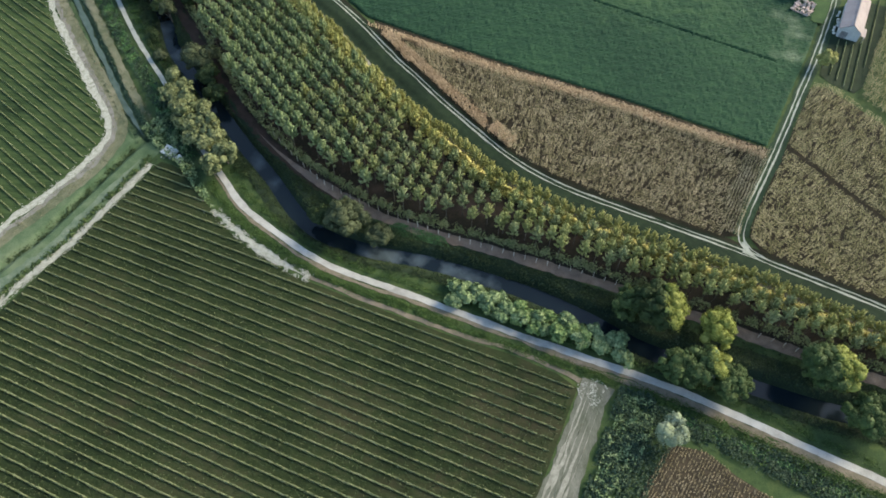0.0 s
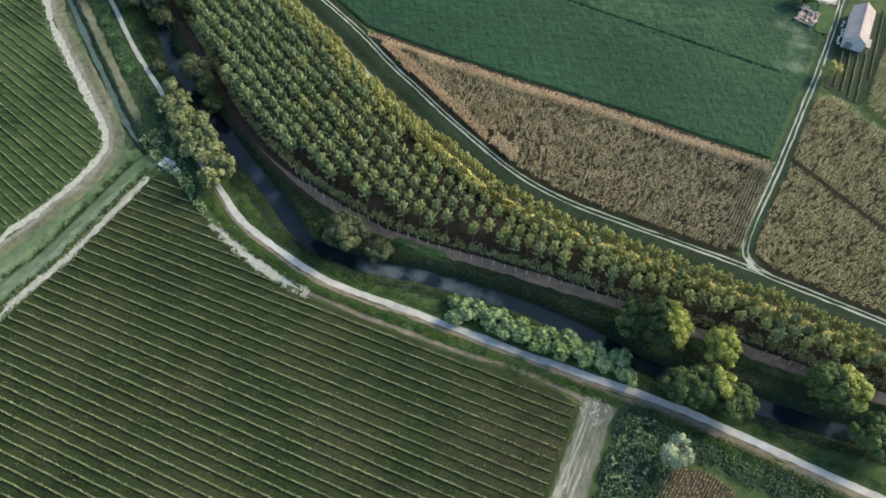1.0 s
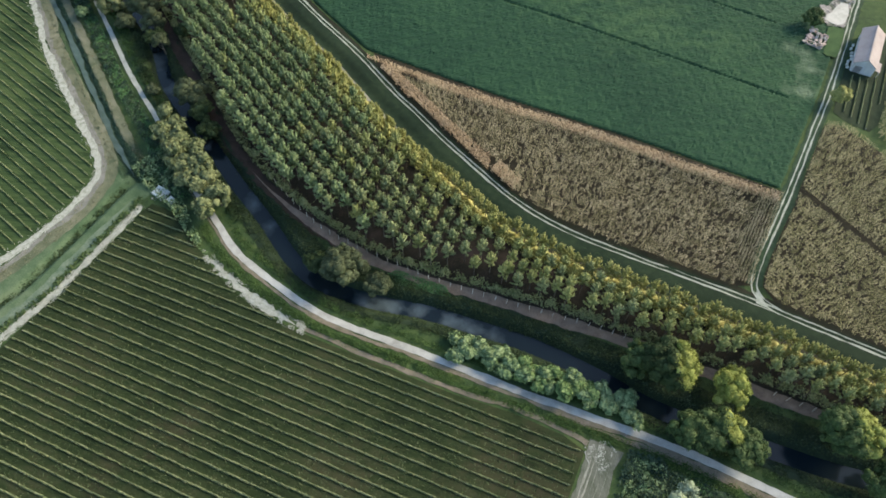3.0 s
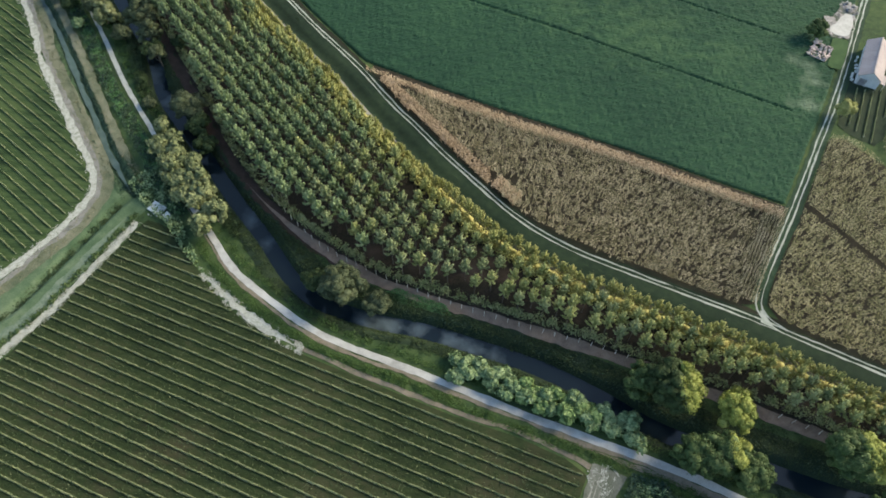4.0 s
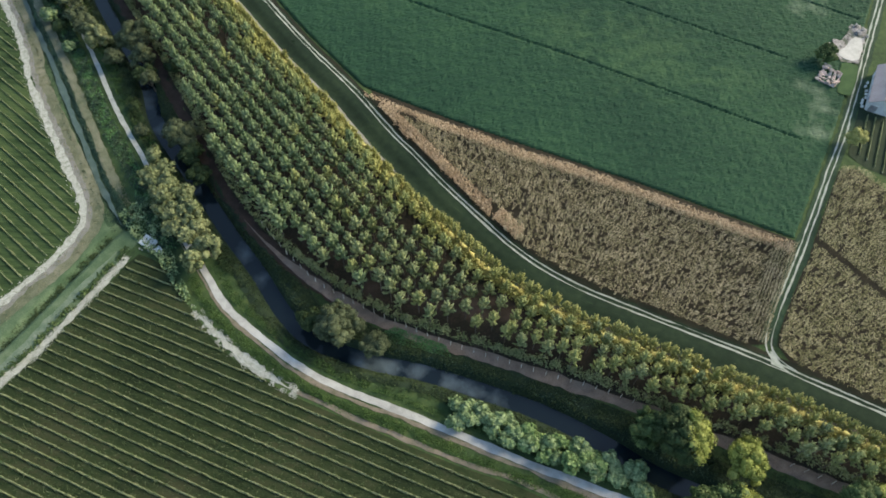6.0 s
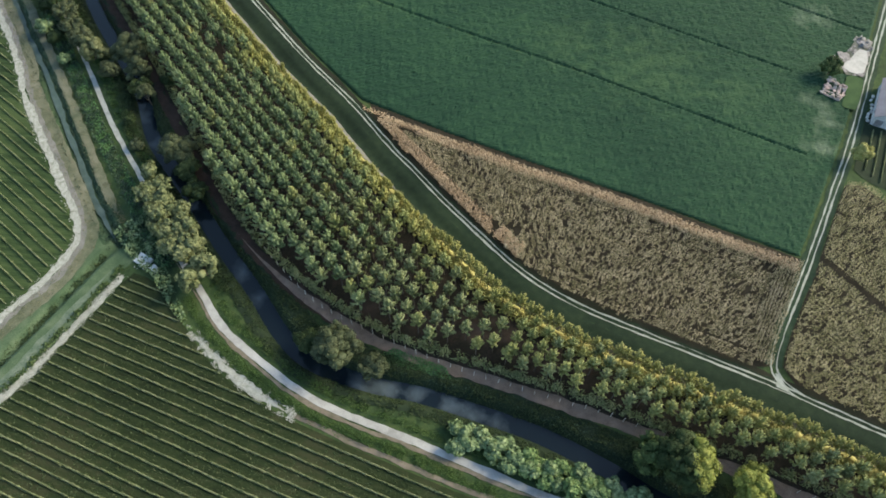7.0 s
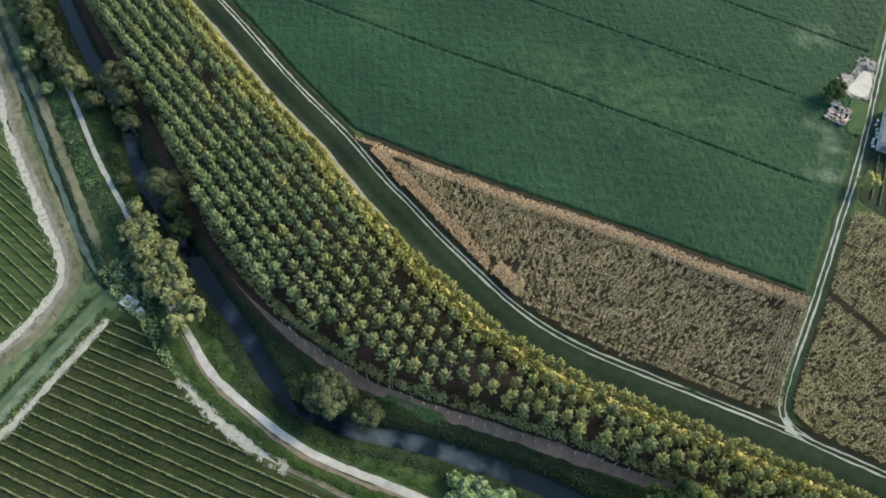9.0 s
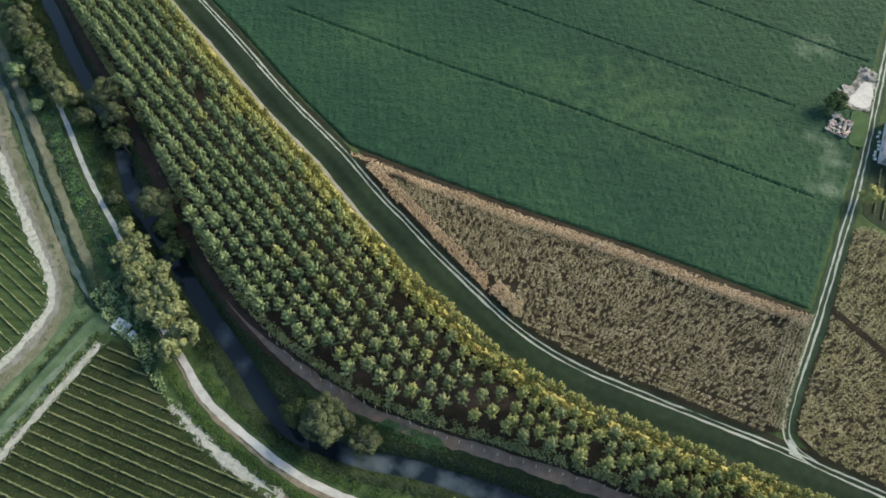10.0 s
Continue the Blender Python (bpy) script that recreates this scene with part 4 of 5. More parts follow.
for i, (x, y, w, h, mat) in enumerate([(-82.3, 149.5, 10.5, 7.5, M_OLIVE), (-97.6, 168.5, 5, 8, M_OLIVE), (-78.5, 143.6, 7.5, 6, M_DARKLEAF), (-74.5, 137.5, 6, 5, M_DARKLEAF), (-107.6, 184.5, 10.5, 9.5, M_OLIVE), (-103.5, 177.5, 7, 8, M_OLIVE), (-94, 176, 5, 4, M_DARKLEAF), (-141, 207, 10, 9, M_OLIVE), (-127.8, 192, 8, 8, M_OLIVE), (-119.5, 184, 8, 7.5, M_WILLOW), (-95.5, 152, 3.5, 2.5, M_OLIVE), (-100.5, 160.5, 3.0, 2.2, M_DARKLEAF), (-112, 177.5, 6, 6, M_OLIVE), (-124, 188, 7, 7, M_OLIVE), (-133, 199, 8, 8, M_OLIVE), (-137, 203, 8, 8, M_DARKLEAF), (-147, 215, 9, 8, M_OLIVE), (-150, 224, 9, 9, M_DARKLEAF), (-128, 181.5, 4, 3.5, M_BUSH), (-139, 194, 6, 5, M_BUSH), (-134, 190, 5, 4.5, M_DARKLEAF), (-143, 204, 6, 5, M_DARKLEAF), (-101, 172, 6, 5.5, M_DARKLEAF)]):
    tree("bank_tree", x, y, -0.4, w, h, mat, "dark shrubby tree on the river bank", 280 + i, base=0.4, group="trees on the upper river")
tree("silver_tree", 44.6, 53.2, 0, 7.0, 6.8, M_PALE, "pale silvery tree beside the stubble field", 300, base=0.6, dense=0.3, spread=1.5, size=0.45)
tree("yellow_tree", 98.6, 168.2, 0, 5.8, 5.2, M_YELLOW, "small round yellow tree beside the lane", 301, base=0.6)
tree("dark_tree", 97.2, 201.4, 0, 7.0, 5.5, M_LEAF, "dark tree beside the ruined house", 302, base=0.6)

# ---- stakes ----
post_line = curve([(-55, 125), (-49.9, 120.0), (-44.2, 114.9), (-35.8, 108.7), (-19.1, 102.0), (-4.6, 97.2), (7.7, 94.3), (20.5, 91.5), (33.2, 88.8), (70.4, 76.5), (75.2, 74.8), (80, 73.4)], 2.68)
stake_me = mesh("stake", *tube([(0, 0, -0.2), (0.02, 0, 1.0), (0, 0.02, 2.05), (0, 0.02, 2.1)], (0.075, 0.07, 0.065, 0.02), 6), M_STAKE)
for x, y in post_line:
    if 36 < x < 66:
        continue
    st = thing("stake", stake_me, "slender pale wooden stake beside the dirt path", "stake", "stakes along the dirt path")
    st.matrix_world = pose(x, y, 0, rng.normal() * 2, rng.normal() * 2, rng.uniform(0, 360))


# ---- weeds and hedges ----
def weeds(name, area, count, size, tall, mat, label, seed, clump=2.5, sink=True):
    """Low rank growth: leaf clumps over an area, thicker in tufts."""
    r = np.random.default_rng(seed)
    p = area(r, count)
    w = wobble(p[:, 0], p[:, 1], clump, seed)
    keep = w + r.uniform(-0.35, 0.35, len(p)) > -0.22
    p, w = p[keep], w[keep]
    z = (height(p[:, 0], p[:, 1]) if sink else 0) + tall * r.uniform(0.05, 1, len(p)) ** 0.7 * np.clip(0.55 + w, 0.15, 1.3)
    v, f = leaves(np.column_stack([p, z]), size, np.tile((0.0, 0.0, 1.0), (len(p), 1)), seed, 0.7)
    return thing(name, mesh(name, v, f, mat), label, "plants", kind="stuff")


def along(line, lo, hi):
    def area(r, count):
        n = normals(line)
        i = r.integers(0, len(line) - 1, count)
        k = r.uniform(0, 1, count)[:, None]
        p = line[i] * (1 - k) + line[i + 1] * k + n[i] * r.uniform(lo, hi, count)[:, None] + r.normal(size=(count, 2)) * 0.3
        return p[(distance(p, ROAD)[0] > 1.75) & (distance(p, PATH_DIRT)[0] > 1.7)]
    return area


def over(poly):
    poly = np.array(poly, float)
    def area(r, count):
        lo, hi = poly.min(0), poly.max(0)
        p = r.uniform(lo, hi, (count * 2, 2))
        return p[inside(p, poly)]
    return area


near = lambda line, x0=-160, x1=125: line[(line[:, 0] > x0) & (line[:, 0] < x1)]
# Bank plants in dark leaves, carrying the trees' shadow in their colour.
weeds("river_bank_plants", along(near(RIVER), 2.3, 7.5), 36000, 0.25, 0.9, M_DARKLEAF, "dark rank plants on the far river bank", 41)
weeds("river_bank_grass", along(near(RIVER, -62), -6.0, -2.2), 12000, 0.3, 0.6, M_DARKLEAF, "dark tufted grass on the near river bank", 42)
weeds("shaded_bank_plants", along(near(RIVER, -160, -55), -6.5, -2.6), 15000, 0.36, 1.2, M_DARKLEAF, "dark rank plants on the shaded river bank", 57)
weeds("reeds", along(near(RIVER, -70, 125), 2.8, 5.0), 2000, 0.34, 1.0, M_SCRUB, "green reeds at the water's edge", 43, 8.0)
weeds("roadside_plants", along(near(ROAD, -66, 125), -4.3, -2.3), 28000, 0.22, 0.8, M_LUSHLEAF, "green hedge-like weeds between road and vineyard", 44)
weeds("road_bank_plants", along(near(ROAD, -66, 125), 1.6, 3.6), 18000, 0.22, 0.5, M_LUSHLEAF, "green weeds between road and river", 45)
weeds("bank_clover", over([(-24, 97), (-12, 95.6), (-4, 94), (-6, 97.2), (-18, 100.5)]), 5000, 0.22, 0.4, M_MEADOW, "bright green low growth on the far river bank", 66, 5.0)
weeds("wild_scrub", along(near(ROAD[: cut + 8], -170), -5.4, -1.0), 13000, 0.36, 0.7, M_MEADOW, "wild green scrub between ditch and road", 46, 3.0)
weeds("dark_scrub", along(near(ROAD[: cut + 8], -170), -5.8, -1.0), 13000, 0.4, 1.0, M_SCRUB, "darker rank scrub between ditch and road", 71, 2.5)
weeds("ditch_edge_grass", along(near(DITCH_N, -170), -2.4, 2.4), 16000, 0.26, 0.3, M_SCRUB, "tufted grass on the ditch's banks", 72, 1.5)
weeds("dry_verge_tufts", along(near(TRACK_A, -175), 1.0, 4.8), 16000, 0.22, 0.16, M_DRYTUFT, "dry grass tufts beside the white track", 73, 1.5, False)
weeds("dry_path_tufts", along(near(DITCH_N, -170), 2.4, 4.9), 7000, 0.22, 0.2, M_DRYTUFT, "dry grass tufts on the strip beside the ditch", 74, 1.5)
weeds("ditch_scrub", over([(-92, 124), (-86, 131), (-76, 116), (-66, 102), (-64, 99.5), (-69, 102.5), (-78, 112.5), (-86, 118)]), 5000, 0.55, 1.6, M_BUSH, "blue-green scrub at the ditch's end", 47)
weeds("ditch_grass", along(DITCH_SW[2:40], -0.9, 0.7), 3000, 0.32, 0.4, M_DARKLEAF, "dark grass along a narrow ditch", 48)
weeds("vineyard_edge_weeds", along(DITCH_SW[2:40], 5.6, 6.9), 2500, 0.45, 0.7, M_LEAF, "dark weeds beside white gravel", 49)
weeds("tall_weeds", over([(35.2, 62.5), (42.5, 61.5), (44, 56), (41.0, 49.5), (34.5, 39), (25, 15), (17, 10), (27, 38)]), 18000, 0.42, 1.4, M_SCRUB, "dense blue-green weeds beside the dirt track", 50, 4.0)
weeds("weed_tufts", over([(36.2, 61), (42, 60), (43, 56), (40.0, 49.5), (33.5, 39), (25, 18), (28, 38)]), 6000, 0.4, 1.7, M_BUSH, "greener leafy tufts among the weeds", 59, 1.5)
weeds("verge_growth", along(near(ROAD, 44, 125), -9.5, -5.2), 8000, 0.36, 0.8, M_SCRUB, "green and brown growth beside the road", 51, 4.0)
weeds("field_edge_weeds", over([(33, 36), (36, 45), (40, 51), (46, 54.5), (57, 51.5), (68, 46), (82, 38), (100, 30), (100, 38), (70, 51), (52, 58), (42, 60), (38, 54)]), 20000, 0.36, 0.7, M_SCRUB, "rank weeds round the stubble field", 68, 9.0)
weeds("stubble_edge_weeds", over([(20, 8), (27, 8), (38, 36), (41.5, 43), (46, 50.8), (47, 54), (40, 54), (33, 38)]), 12000, 0.34, 0.7, M_SCRUB, "low weeds between dirt track and stubble", 75, 9.0)
weeds("field_edge_tufts", over([(36, 45), (40, 51), (46, 54.5), (57, 51.5), (68, 46), (82, 38), (100, 30), (100, 38), (70, 51), (52, 58), (42, 60)]), 6000, 0.36, 0.9, M_LUSHLEAF, "green leafy tufts round the stubble field", 69, 1.6)
weeds("green_swath", along(near(ROAD, 46, 125), -6.6, -5.2), 4500, 0.32, 0.5, M_MEADOW, "bright green grass swath parallel to the road", 58, 6.0)
VISIBLE_VINES = [(-85, 109), (-64, 97), (-39, 81), (-2, 70), (22, 63.5), (25, 60), (14, 25), (-100, 22), (-104, 68), (-92, 95)]
weeds("vineyard_tufts", over(VISIBLE_VINES), 52000, 0.24, 0.14, M_DARKLEAF, "dark tufts of grass between the vine rows", 63, 1.2, False)
weeds("vineyard_herbs", over(VISIBLE_VINES), 9000, 0.17, 0.2, M_VINE, "scattered pale herbs between the vine rows", 67, 3.5, False)
weeds("road_verge_herbs", along(near(ROAD[: cut + 4], -170), 1.0, 5.0), 14000, 0.36, 0.7, M_LUSHLEAF, "green herbs between the narrow road and the river", 65, 3.0)
hedge = near(FARM)


def hedge_body(name, line, lo, hi, tall, mat, label, seed):
    """A continuous lumpy hedge with a domed section."""
    cols = 9
    n = normals(line)
    rows = np.stack([line + n * o for o in np.linspace(lo, hi, cols)], 1).reshape(-1, 2)
    k = np.tile(np.linspace(-1, 1, cols), len(line))
    r = np.random.default_rng(seed)
    rows = rows + r.normal(size=rows.shape) * 0.09
    z = np.sqrt(np.clip(1 - k**2, 0, 1)) * tall * (0.85 + 0.5 * wobble(rows[:, 0], rows[:, 1], 1.8, seed)) * r.uniform(0.85, 1.1, len(k)) - 0.05
    i = (np.arange(len(line) - 1)[:, None] * cols + np.arange(cols - 1)).ravel()
    return thing(name, mesh(name, np.column_stack([rows, z]), np.stack([i, i + cols, i + cols + 1, i + 1], 1), mat, True), label, "hedge", kind="stuff")


fine = curve(hedge[::4], 0.5)
# Gold leaf colour here also carries the low sun on the edge.
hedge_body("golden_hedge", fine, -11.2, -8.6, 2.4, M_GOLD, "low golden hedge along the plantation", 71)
weeds("golden_hedge_leaves", along(fine, -11.2, -8.6), 36000, 0.34, 2.8, M_GOLD, "golden leaves of the hedge, brightened to read as sunlit", 52, 1.6, False)
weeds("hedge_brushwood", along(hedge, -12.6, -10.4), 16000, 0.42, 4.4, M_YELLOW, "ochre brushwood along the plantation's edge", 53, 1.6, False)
weeds("plantation_shrubs", along(near(PATH_DIRT), 1.9, 3.8), 30000, 0.34, 2.9, M_POPLAR, "green shrubs between dirt path and poplars", 54, 1.8, False)
weeds("bank_top_grass", along(near(PATH_DIRT), -6.0, -1.7), 20000, 0.32, 0.6, M_DARKLEAF, "dark green grass below the dirt path", 55, 4.0)


def rubble(name, area, count, size, mat, label, seed, clump=2.0, bare=0.0):
    """Broken flat stones: uneven five- to seven-sided chips, thicker in drifts."""
    r = np.random.default_rng(seed)
    p = area(r, count)
    w = wobble(p[:, 0], p[:, 1], clump, seed)
    p = p[w + r.uniform(-0.2, 0.2, len(p)) > bare]
    vs, fs = [], []
    for x, y in p:
        n = int(r.integers(5, 8))
        s = size * r.uniform(0.4, 1.5)
        a = np.sort(r.uniform(0, 6.28, n))
        rad = s * r.uniform(0.6, 1.0, n)
        z = 0.05 + 0.05 * r.uniform()
        o = len(vs)
        vs += [(x + c * math.cos(t), y + c * math.sin(t), z) for t, c in zip(a, rad)]
        vs += [(x + 1.2 * c * math.cos(t), y + 1.2 * c * math.sin(t), 0.0) for t, c in zip(a, rad)]
        fs.append([o + i for i in range(n)])
        fs += [[o + i, o + n + i, o + n + (i + 1) % n, o + (i + 1) % n] for i in range(n)]
    return thing(name, mesh(name, vs, fs, mat), label, "stones", kind="stuff")


rubble("vineyard_edge_stones", along(curve(DITCH_SW[3:50:3], 0.6), 6.9, 8.9), 11000, 0.1, M_CHALK, "broken white stones along the vineyard's edge", 81, 2.0, -0.16)
rubble("vineyard_corner_stones", along(EDGE_B, -1.3, 1.1), 5200, 0.11, M_CHALK, "broken white stones at the vineyard's corner", 82, 1.6, 0.02)
rubble("track_edge_stones", along(near(TRACK_A, -175, -80), -1.6, 1.0), 6000, 0.13, M_CHALK, "white stones scattered along the gravel track", 83, 2.0, 0.0)
rubble("culvert_stones", over([(-84.5, 114.5), (-82, 119.5), (-78.5, 117.5), (-78, 114.6), (-80, 114.2)]), 60, 0.22, M_CHALK, "white broken concrete at the culvert", 84, 3.0, -0.25)
rubble("field_track_stones", over([(26, 62), (30.5, 64.5), (33.5, 61.5), (30, 57), (27.5, 58)]), 500, 0.14, M_CHALK, "white stones where the dirt track meets the road", 85, 1.6, 0.0)

# stubble field
STUB = [(45.0, 50.4), (40.0, 43), (37, 36), (25, 8), (70, 5), (78, 33), (66, 41.5), (58.2, 46), (52.7, 50.2), (47, 51)]
patch("stubble_soil", STUB, 0.025, M_STUBBLE, "brown soil of a harvested field", "soil")
corn("stubble_rows", STUB, 61, "dry tan crop stubble in rows", 61, M_STUBSTALK, 0.62, 0.28, 0.5, 0.04, 0.42)

# ---- farmstead ----
M_ROOF = material("fibre_roof", [(0.26, 0.215, 0.225), (0.34, 0.29, 0.30), (0.41, 0.355, 0.365)], 0.3, 3.0, bump=0.2, stretch=(1, 1, 1))
M_PLASTER = material("pale_plaster", [(0.40, 0.42, 0.46), (0.50, 0.52, 0.56), (0.60, 0.62, 0.65)], 0.4, 3.0, bump=0.1)
M_CONCRETE = material("pale_concrete", [(0.42, 0.43, 0.43), (0.58, 0.59, 0.59), (0.70, 0.70, 0.69)], 0.5, 3.0, bump=0.2)
M_TILE = material("faded_tiles", [(0.30, 0.22, 0.21), (0.45, 0.36, 0.35), (0.58, 0.50, 0.49)], 0.7, 2.5, bump=0.3)
M_RUBBLE = material("grey_rubble", [(0.16, 0.15, 0.15), (0.30, 0.275, 0.27), (0.45, 0.41, 0.40)], 0.8, 4.0, bump=0.2)
M_PAD = material("stained_concrete", [(0.30, 0.29, 0.275), (0.44, 0.425, 0.415), (0.54, 0.52, 0.515)], 0.5, 3.0, bump=0.1)
M_LAWN = material("lawn", [(0.026, 0.058, 0.024), (0.042, 0.083, 0.032), (0.065, 0.11, 0.044)], 0.4, 3.0)
M_METAL = material("dull_metal", [(0.12, 0.12, 0.13), (0.22, 0.22, 0.24), (0.34, 0.34, 0.36)], 1, 5, rough=0.5)


def box(bm, size, at, bevel=0.0, turn=0.0):
    m = Matrix.Translation(at) @ Matrix.Rotation(turn, 4, "Z") @ Matrix.Diagonal((*size, 1))
    made = bmesh.ops.create_cube(bm, size=1, matrix=m)
    if bevel:
        edges = {e for v in made["verts"] for e in v.link_edges}
        bmesh.ops.bevel(bm, geom=list(edges), offset=bevel, segments=1, affect="EDGES")


def building(name, x, y, turn, w, l, eave, ridge, wall_mat, roof_mat, label, thick=0.16, over_=0.45):
    """A gabled house: hollow walls with gable ends, two roof slabs with eaves, and a ridge cap."""
    top = thing(name, None, label, "building")
    top.matrix_world = pose(x, y, 0, 0, 0, turn)
    a, b = w / 2, l / 2
    ring = [(-a, 0), (a, 0), (a, eave), (0, ridge), (-a, eave)]
    for s in (-1, 1):
        bm = bmesh.new()
        vs = [bm.verts.new((px, s * b, pz)) for px, pz in ring]
        vi = [bm.verts.new((px * 0.94, s * (b - 0.3), max(0, pz - (0.05 if pz else 0)))) for px, pz in ring]
        bm.faces.new(vs if s < 0 else vs[::-1])
        bm.faces.new(vi[::-1] if s < 0 else vi)
        for k in range(5):
            bm.faces.new((vs[k], vs[(k + 1) % 5], vi[(k + 1) % 5], vi[k]))
        part("gable_wall", bm, wall_mat, top)
    for s in (-1, 1):
        bm = bmesh.new()
        box(bm, (0.3, l - 0.6, eave), (s * (a - 0.15), 0, eave / 2), 0.02)
        part("side_wall", bm, wall_mat, top)
    slope = math.hypot(a, ridge - eave)
    n = max(4, int(l / 1.4))
    for s in (-1, 1):
        for k in range(n):
            bm = bmesh.new()
            wv = (l + 2 * over_) / n
            y0 = -b - over_ + wv * k
            ux, uz = s * a / slope, -(ridge - eave) / slope
            e = slope + over_
            low = 0.02 if k % 2 else 0
            pts = [(0, y0, ridge + low), (ux * e, y0, ridge + low + uz * e), (ux * e, y0 + wv + 0.04, ridge + low + uz * e), (0, y0 + wv + 0.04, ridge + low)]
            lowv = [bm.verts.new(q) for q in pts]
            hiv = [bm.verts.new((q[0], q[1], q[2] + thick)) for q in pts]
            bm.faces.new(hiv)
            bm.faces.new(lowv[::-1])
            for i in range(4):
                bm.faces.new((lowv[i], lowv[(i + 1) % 4], hiv[(i + 1) % 4], hiv[i]))
            bmesh.ops.recalc_face_normals(bm, faces=bm.faces)
            part("roof_panel", bm, roof_mat, top)
    bm = bmesh.new()
    box(bm, (0.4, l + 2 * over_, 0.12), (0, 0, ridge + thick + 0.06), 0.03)
    part("ridge_cap", bm, roof_mat, top)
    return top


barn = building("barn", 111.1, 189.0, -21.5, 6.0, 16.2, 3.3, 5.3, M_PLASTER, M_ROOF, "long barn with pinkish grey roof and pale walls")
bm = bmesh.new()
box(bm, (2.0, 0.1, 2.3), (-1.3, -8.14, 1.15), 0.02)
barn_door = part("door", bm, M_METAL, barn, "dark grey barn door")
bm = bmesh.new()
for sx, sz, px, pz in ((0.14, 2.4, -2.4, 1.2), (0.14, 2.4, -0.2, 1.2), (2.34, 0.14, -1.3, 2.47)):
    box(bm, (sx, 0.16, sz), (px, -8.14, pz), 0.01)
part("door_frame", bm, M_PLASTER, barn_door, "pale door frame")
for y0 in (-4.5, 0.0, 4.5):
    bm = bmesh.new()
    box(bm, (0.1, 1.3, 0.9), (-3.03, y0, 2.0), 0.01)
    part("window", bm, M_METAL, barn, "small dark barn window")
bm = bmesh.new()
box(bm, (1.7, 4.2, 0.14), (3.75, -6.1, 2.55), 0.02)
bmesh.ops.rotate(bm, verts=bm.verts, cent=(2.95, 0, 2.75), matrix=Matrix.Rotation(0.22, 3, "Y"))
lean_to = part("lean_to_roof", bm, M_ROOF, barn, "low lean-to roof beside the barn")
for y0 in (-8.0, -4.2):
    bm = bmesh.new()
    box(bm, (0.14, 0.14, 2.3), (4.35, y0, 1.15), 0.01)
    part("post", bm, M_STAKE, lean_to)



def ruin(x, y, turn, w, l):
    """A roofless house: broken walls of uneven height, fallen tiles and rubble inside."""
    top = thing("ruined_house", None, "small roofless ruined house with pinkish broken walls", "building")
    top.matrix_world = pose(x, y, 0.35, 0, 0, turn)
    r = np.random.default_rng(91)
    for s, (ax, ay, bx, by) in enumerate([(-w, -l, w, -l), (w, -l, w, l), (w, l, -w, l), (-w, l, -w, -l)]):
        n = 14
        bm = bmesh.new()
        ring = []
        dx, dy = (bx - ax) / (n - 1), (by - ay) / (n - 1)
        q = math.hypot(dx, dy)
        nx, ny = dy / q * 0.2, -dx / q * 0.2
        for k in range(n):
            hh = max(0.12, 0.55 + 1.1 * noise.noise(Vector((k * 0.45, s * 5.0, 2.0))) + r.uniform(-0.25, 0.25))
            px, py = ax + dx * k, ay + dy * k
            ring.append([bm.verts.new(c) for c in ((px + nx, py + ny, 0), (px + nx, py + ny, hh), (px - nx, py - ny, hh * r.uniform(0.8, 1.0)), (px - nx, py - ny, 0))])
        for a, c in zip(ring, ring[1:]):
            for e in range(3):
                bm.faces.new((a[e], c[e], c[e + 1], a[e + 1]))
        bm.faces.new(ring[0])
        bm.faces.new(ring[-1][::-1])
        bmesh.ops.recalc_face_normals(bm, faces=bm.faces)
        part("broken_wall", bm, M_TILE, top)
    for k in range(110):
        bm = bmesh.new()
        s = r.uniform(0.3, 1.3)
        box(bm, (s, s * r.uniform(0.5, 1), 0.25), (r.uniform(-w, w) * 1.15, r.uniform(-l, l) * 1.15, r.uniform(0.02, 0.45)), 0.05, r.uniform(0, 6))
        bmesh.ops.rotate(bm, verts=bm.verts, cent=(0, 0, 0.3), matrix=Matrix.Rotation(r.uniform(-0.5, 0.5), 3, "X"))
        part("fallen_slab", bm, (M_TILE, M_TILE, M_RUBBLE, M_METAL)[k % 4], top)
    return top


ruin(97.8, 194.6, -32, 2.5, 3.2)
pad = thing("concrete_pad", None, "bright white stained concrete floor slab beside the lane", "slab")
bm = bmesh.new()
outline = [(102.3, 204.6), (103.2, 206.6), (105.0, 207.9), (107.0, 211.0), (109.0, 213.2), (111.0, 212.6), (110.4, 208.5), (109.2, 205.6), (108.0, 202.9), (105.8, 202.0), (103.8, 202.6)]
lowv = [bm.verts.new((px, py, 0.3)) for px, py in outline]
hiv = [bm.verts.new((px, py, 0.78)) for px, py in outline]
bm.faces.new(hiv[::-1])
for i in range(len(outline)):
    bm.faces.new((lowv[i], lowv[i - 1], hiv[i - 1], hiv[i]))
bmesh.ops.recalc_face_normals(bm, faces=bm.faces)
part("slab", bm, M_PAD, pad)
rubble("yard_stones", over([(100.2, 206), (101, 211), (104.5, 211.5), (107.5, 214.5), (109, 219), (113.5, 217.5), (110.5, 208), (108, 201.5), (103, 201.5)]), 1500, 0.4, M_RUBBLE, "pale grey and pinkish rubble strewn over the yard", 86, 2.5, -0.1).location.z = 0.66
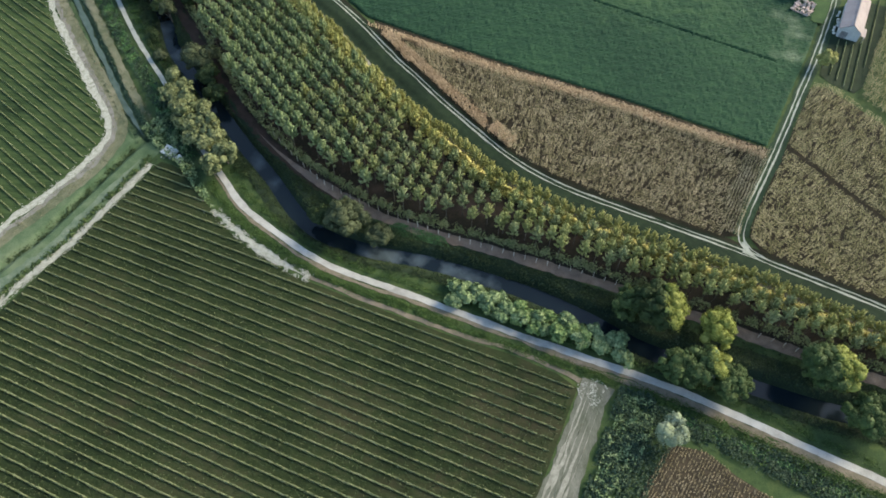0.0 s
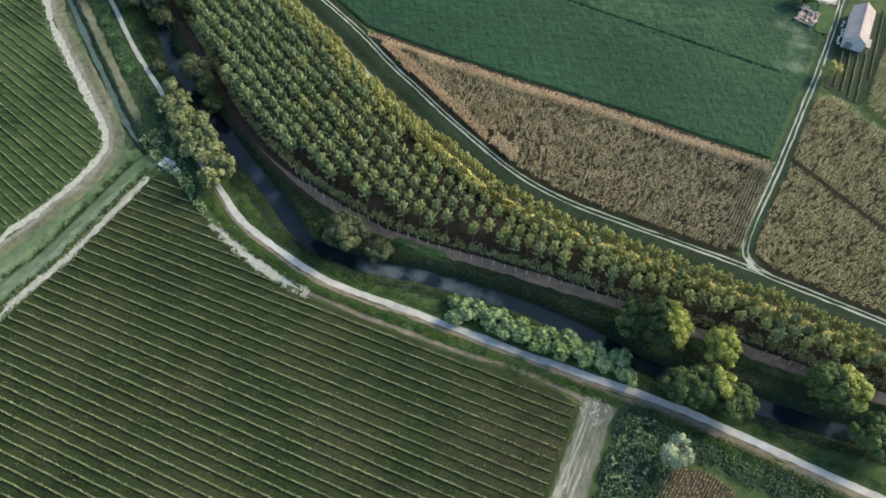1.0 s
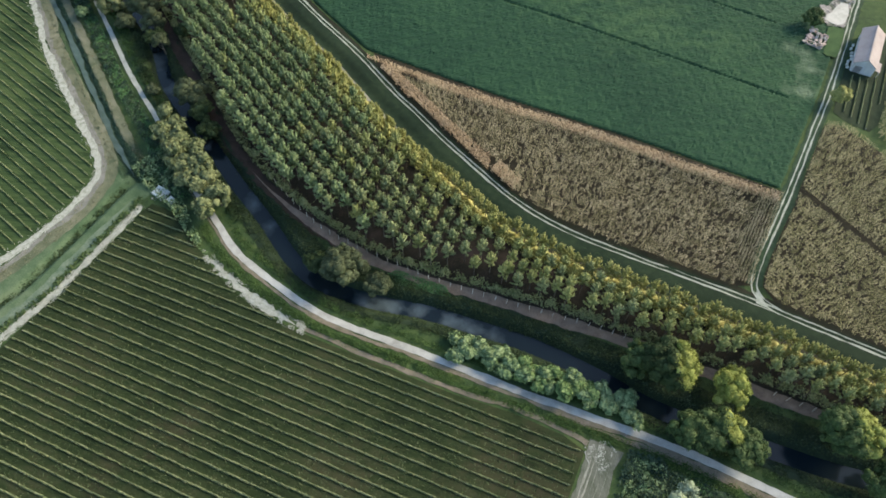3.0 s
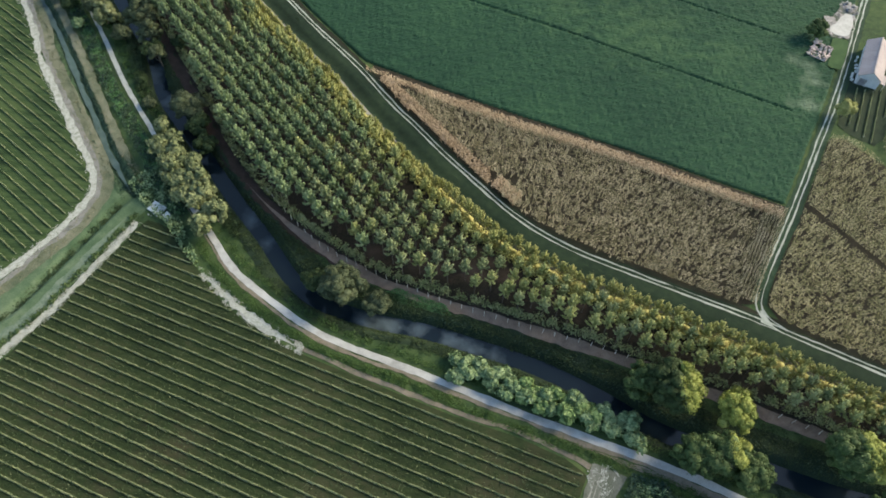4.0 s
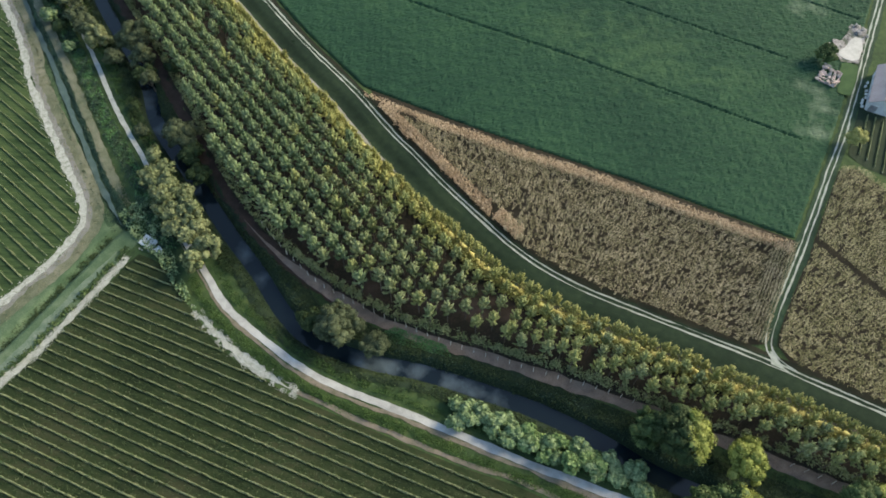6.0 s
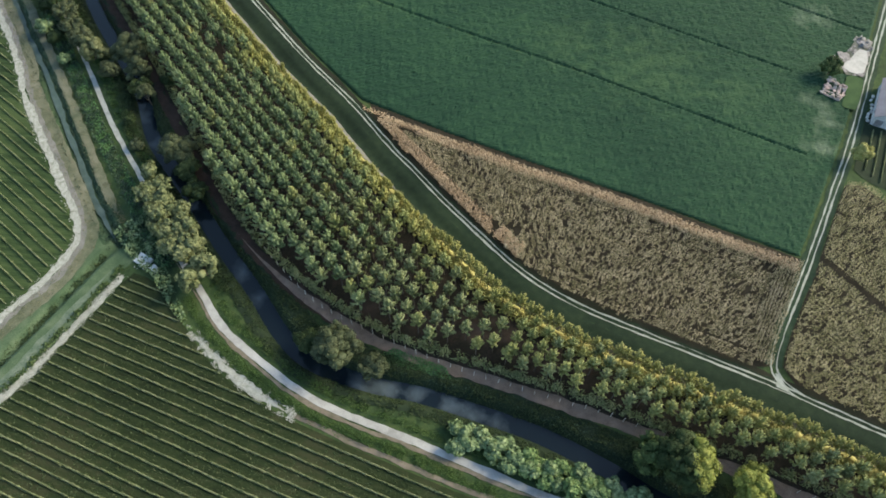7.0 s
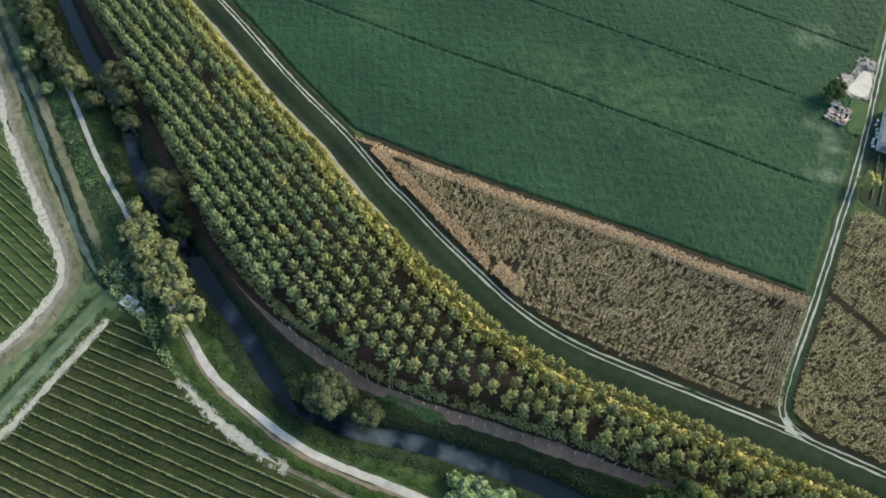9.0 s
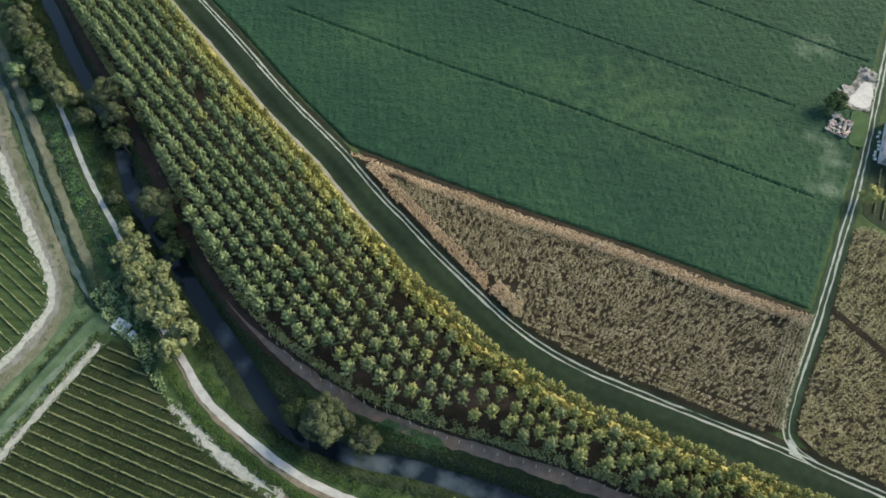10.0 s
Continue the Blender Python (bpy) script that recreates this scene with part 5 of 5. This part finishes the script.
for i, (dx, dy) in enumerate([(0, 0), (0.5, 1.4), (0.9, 2.9), (1.6, 4.2), (2.0, 5.8), (2.7, 7.2), (3.2, 8.9), (3.9, 10.2)]):
    sack = thing("white_sack", None, "white bulging sack beside the barn wall", "sack", "sacks along the barn")
    sack.matrix_world = pose(104.9 + dx + 0.35 * math.sin(5 * i), 183.2 + dy + 0.4 * math.cos(7 * i), 0, 0, 0, 37 * i)
    bm = bmesh.new()
    bmesh.ops.create_icosphere(bm, subdivisions=2, radius=0.5)
    r_ = np.random.default_rng(70 + i)
    for v in bm.verts:
        v.co = Vector((v.co.x * 1.1, v.co.y * 0.8, max(-0.35, v.co.z) * 0.9 + 0.31)) * (1 + 0.12 * noise.noise(v.co * 3 + Vector((i, 0, 0))))
    part("bag", bm, M_CONCRETE, sack)
for i, (x, y, s) in enumerate([(110.6, 215.0, 1.4), (112.2, 216.2, 1.1), (110.6, 218.0, 1.0), (112.6, 213.4, 0.7)]):
    heap = thing("scrap_heap", None, "grey heap of metal scrap beside the lane", "scrap", "scrap beside the lane")
    heap.location = (x, y, 0.6)
    for k in range(6):
        bm = bmesh.new()
        box(bm, (1.4 * s, 0.35 * s, 0.12), (0.35 * s * math.cos(k * 2.1), 0.35 * s * math.sin(k * 2.1), 0.1 + 0.16 * k), 0.02, k * 1.1)
        part("metal_sheet", bm, M_METAL if k % 3 else M_RUBBLE, heap)
patch("lawn", [(99.6, 187.6), (102.2, 187.2), (103.8, 190.0), (105.8, 195.2), (107.2, 200.0), (104.6, 201.4), (102.6, 200.8), (101.4, 197.5), (100.9, 193.5), (99.4, 190.4), (98.7, 188.6)], 0.62, M_LAWN, "bright green lawn beside the lane", "grass")
patch("yard", [(102.5, 201.6), (105, 201.2), (107.3, 201.5), (110.8, 209), (113.9, 217), (111, 219.6), (109, 218.2), (107, 214.6), (104, 210.2), (101.6, 206.4)], 0.64, M_PALEDIRT, "pale bare farmyard beside the concrete slab", "yard")
patch("barn_grass", [(97.2, 165), (99, 162.2), (102, 160), (105.6, 158.2), (108.5, 161), (113, 170), (118, 181), (121, 188), (124.5, 198), (119, 200), (113, 198), (105, 185), (100, 173)], 0.025, M_DARKGRASS, "dark green grass round the barn", "grass")
vine_rows([(99.3, 165), (104.5, 158.5), (112, 171), (124, 202), (121, 202), (114.5, 183), (111, 179.2), (104.8, 181.6)], 69.5, (102.3, 165), 2.15, "short grapevine in the barn's garden", "garden vine rows", 9, tall=0.35)

# ---- culvert ----
for i, (x, y, sx, sy, turn) in enumerate([(-81.8, 117.0, 4.0, 2.8, -24), (-78.4, 114.9, 2.2, 1.5, -40)]):
    slab = thing("concrete_slab", None, "pale concrete culvert slab at the ditch's end", "slab", "culvert slabs")
    slab.matrix_world = pose(x, y, 0, 0, 0, turn)
    bm = bmesh.new()
    box(bm, (sx, sy, 0.5), (0, 0, 0.2), 0.08)
    part("deck", bm, M_CONCRETE, slab)
    bm = bmesh.new()
    box(bm, (sx * 0.9, 0.3, 0.35), (0, sy / 2 - 0.2, 0.6), 0.05)
    part("headwall", bm, M_CONCRETE, slab)
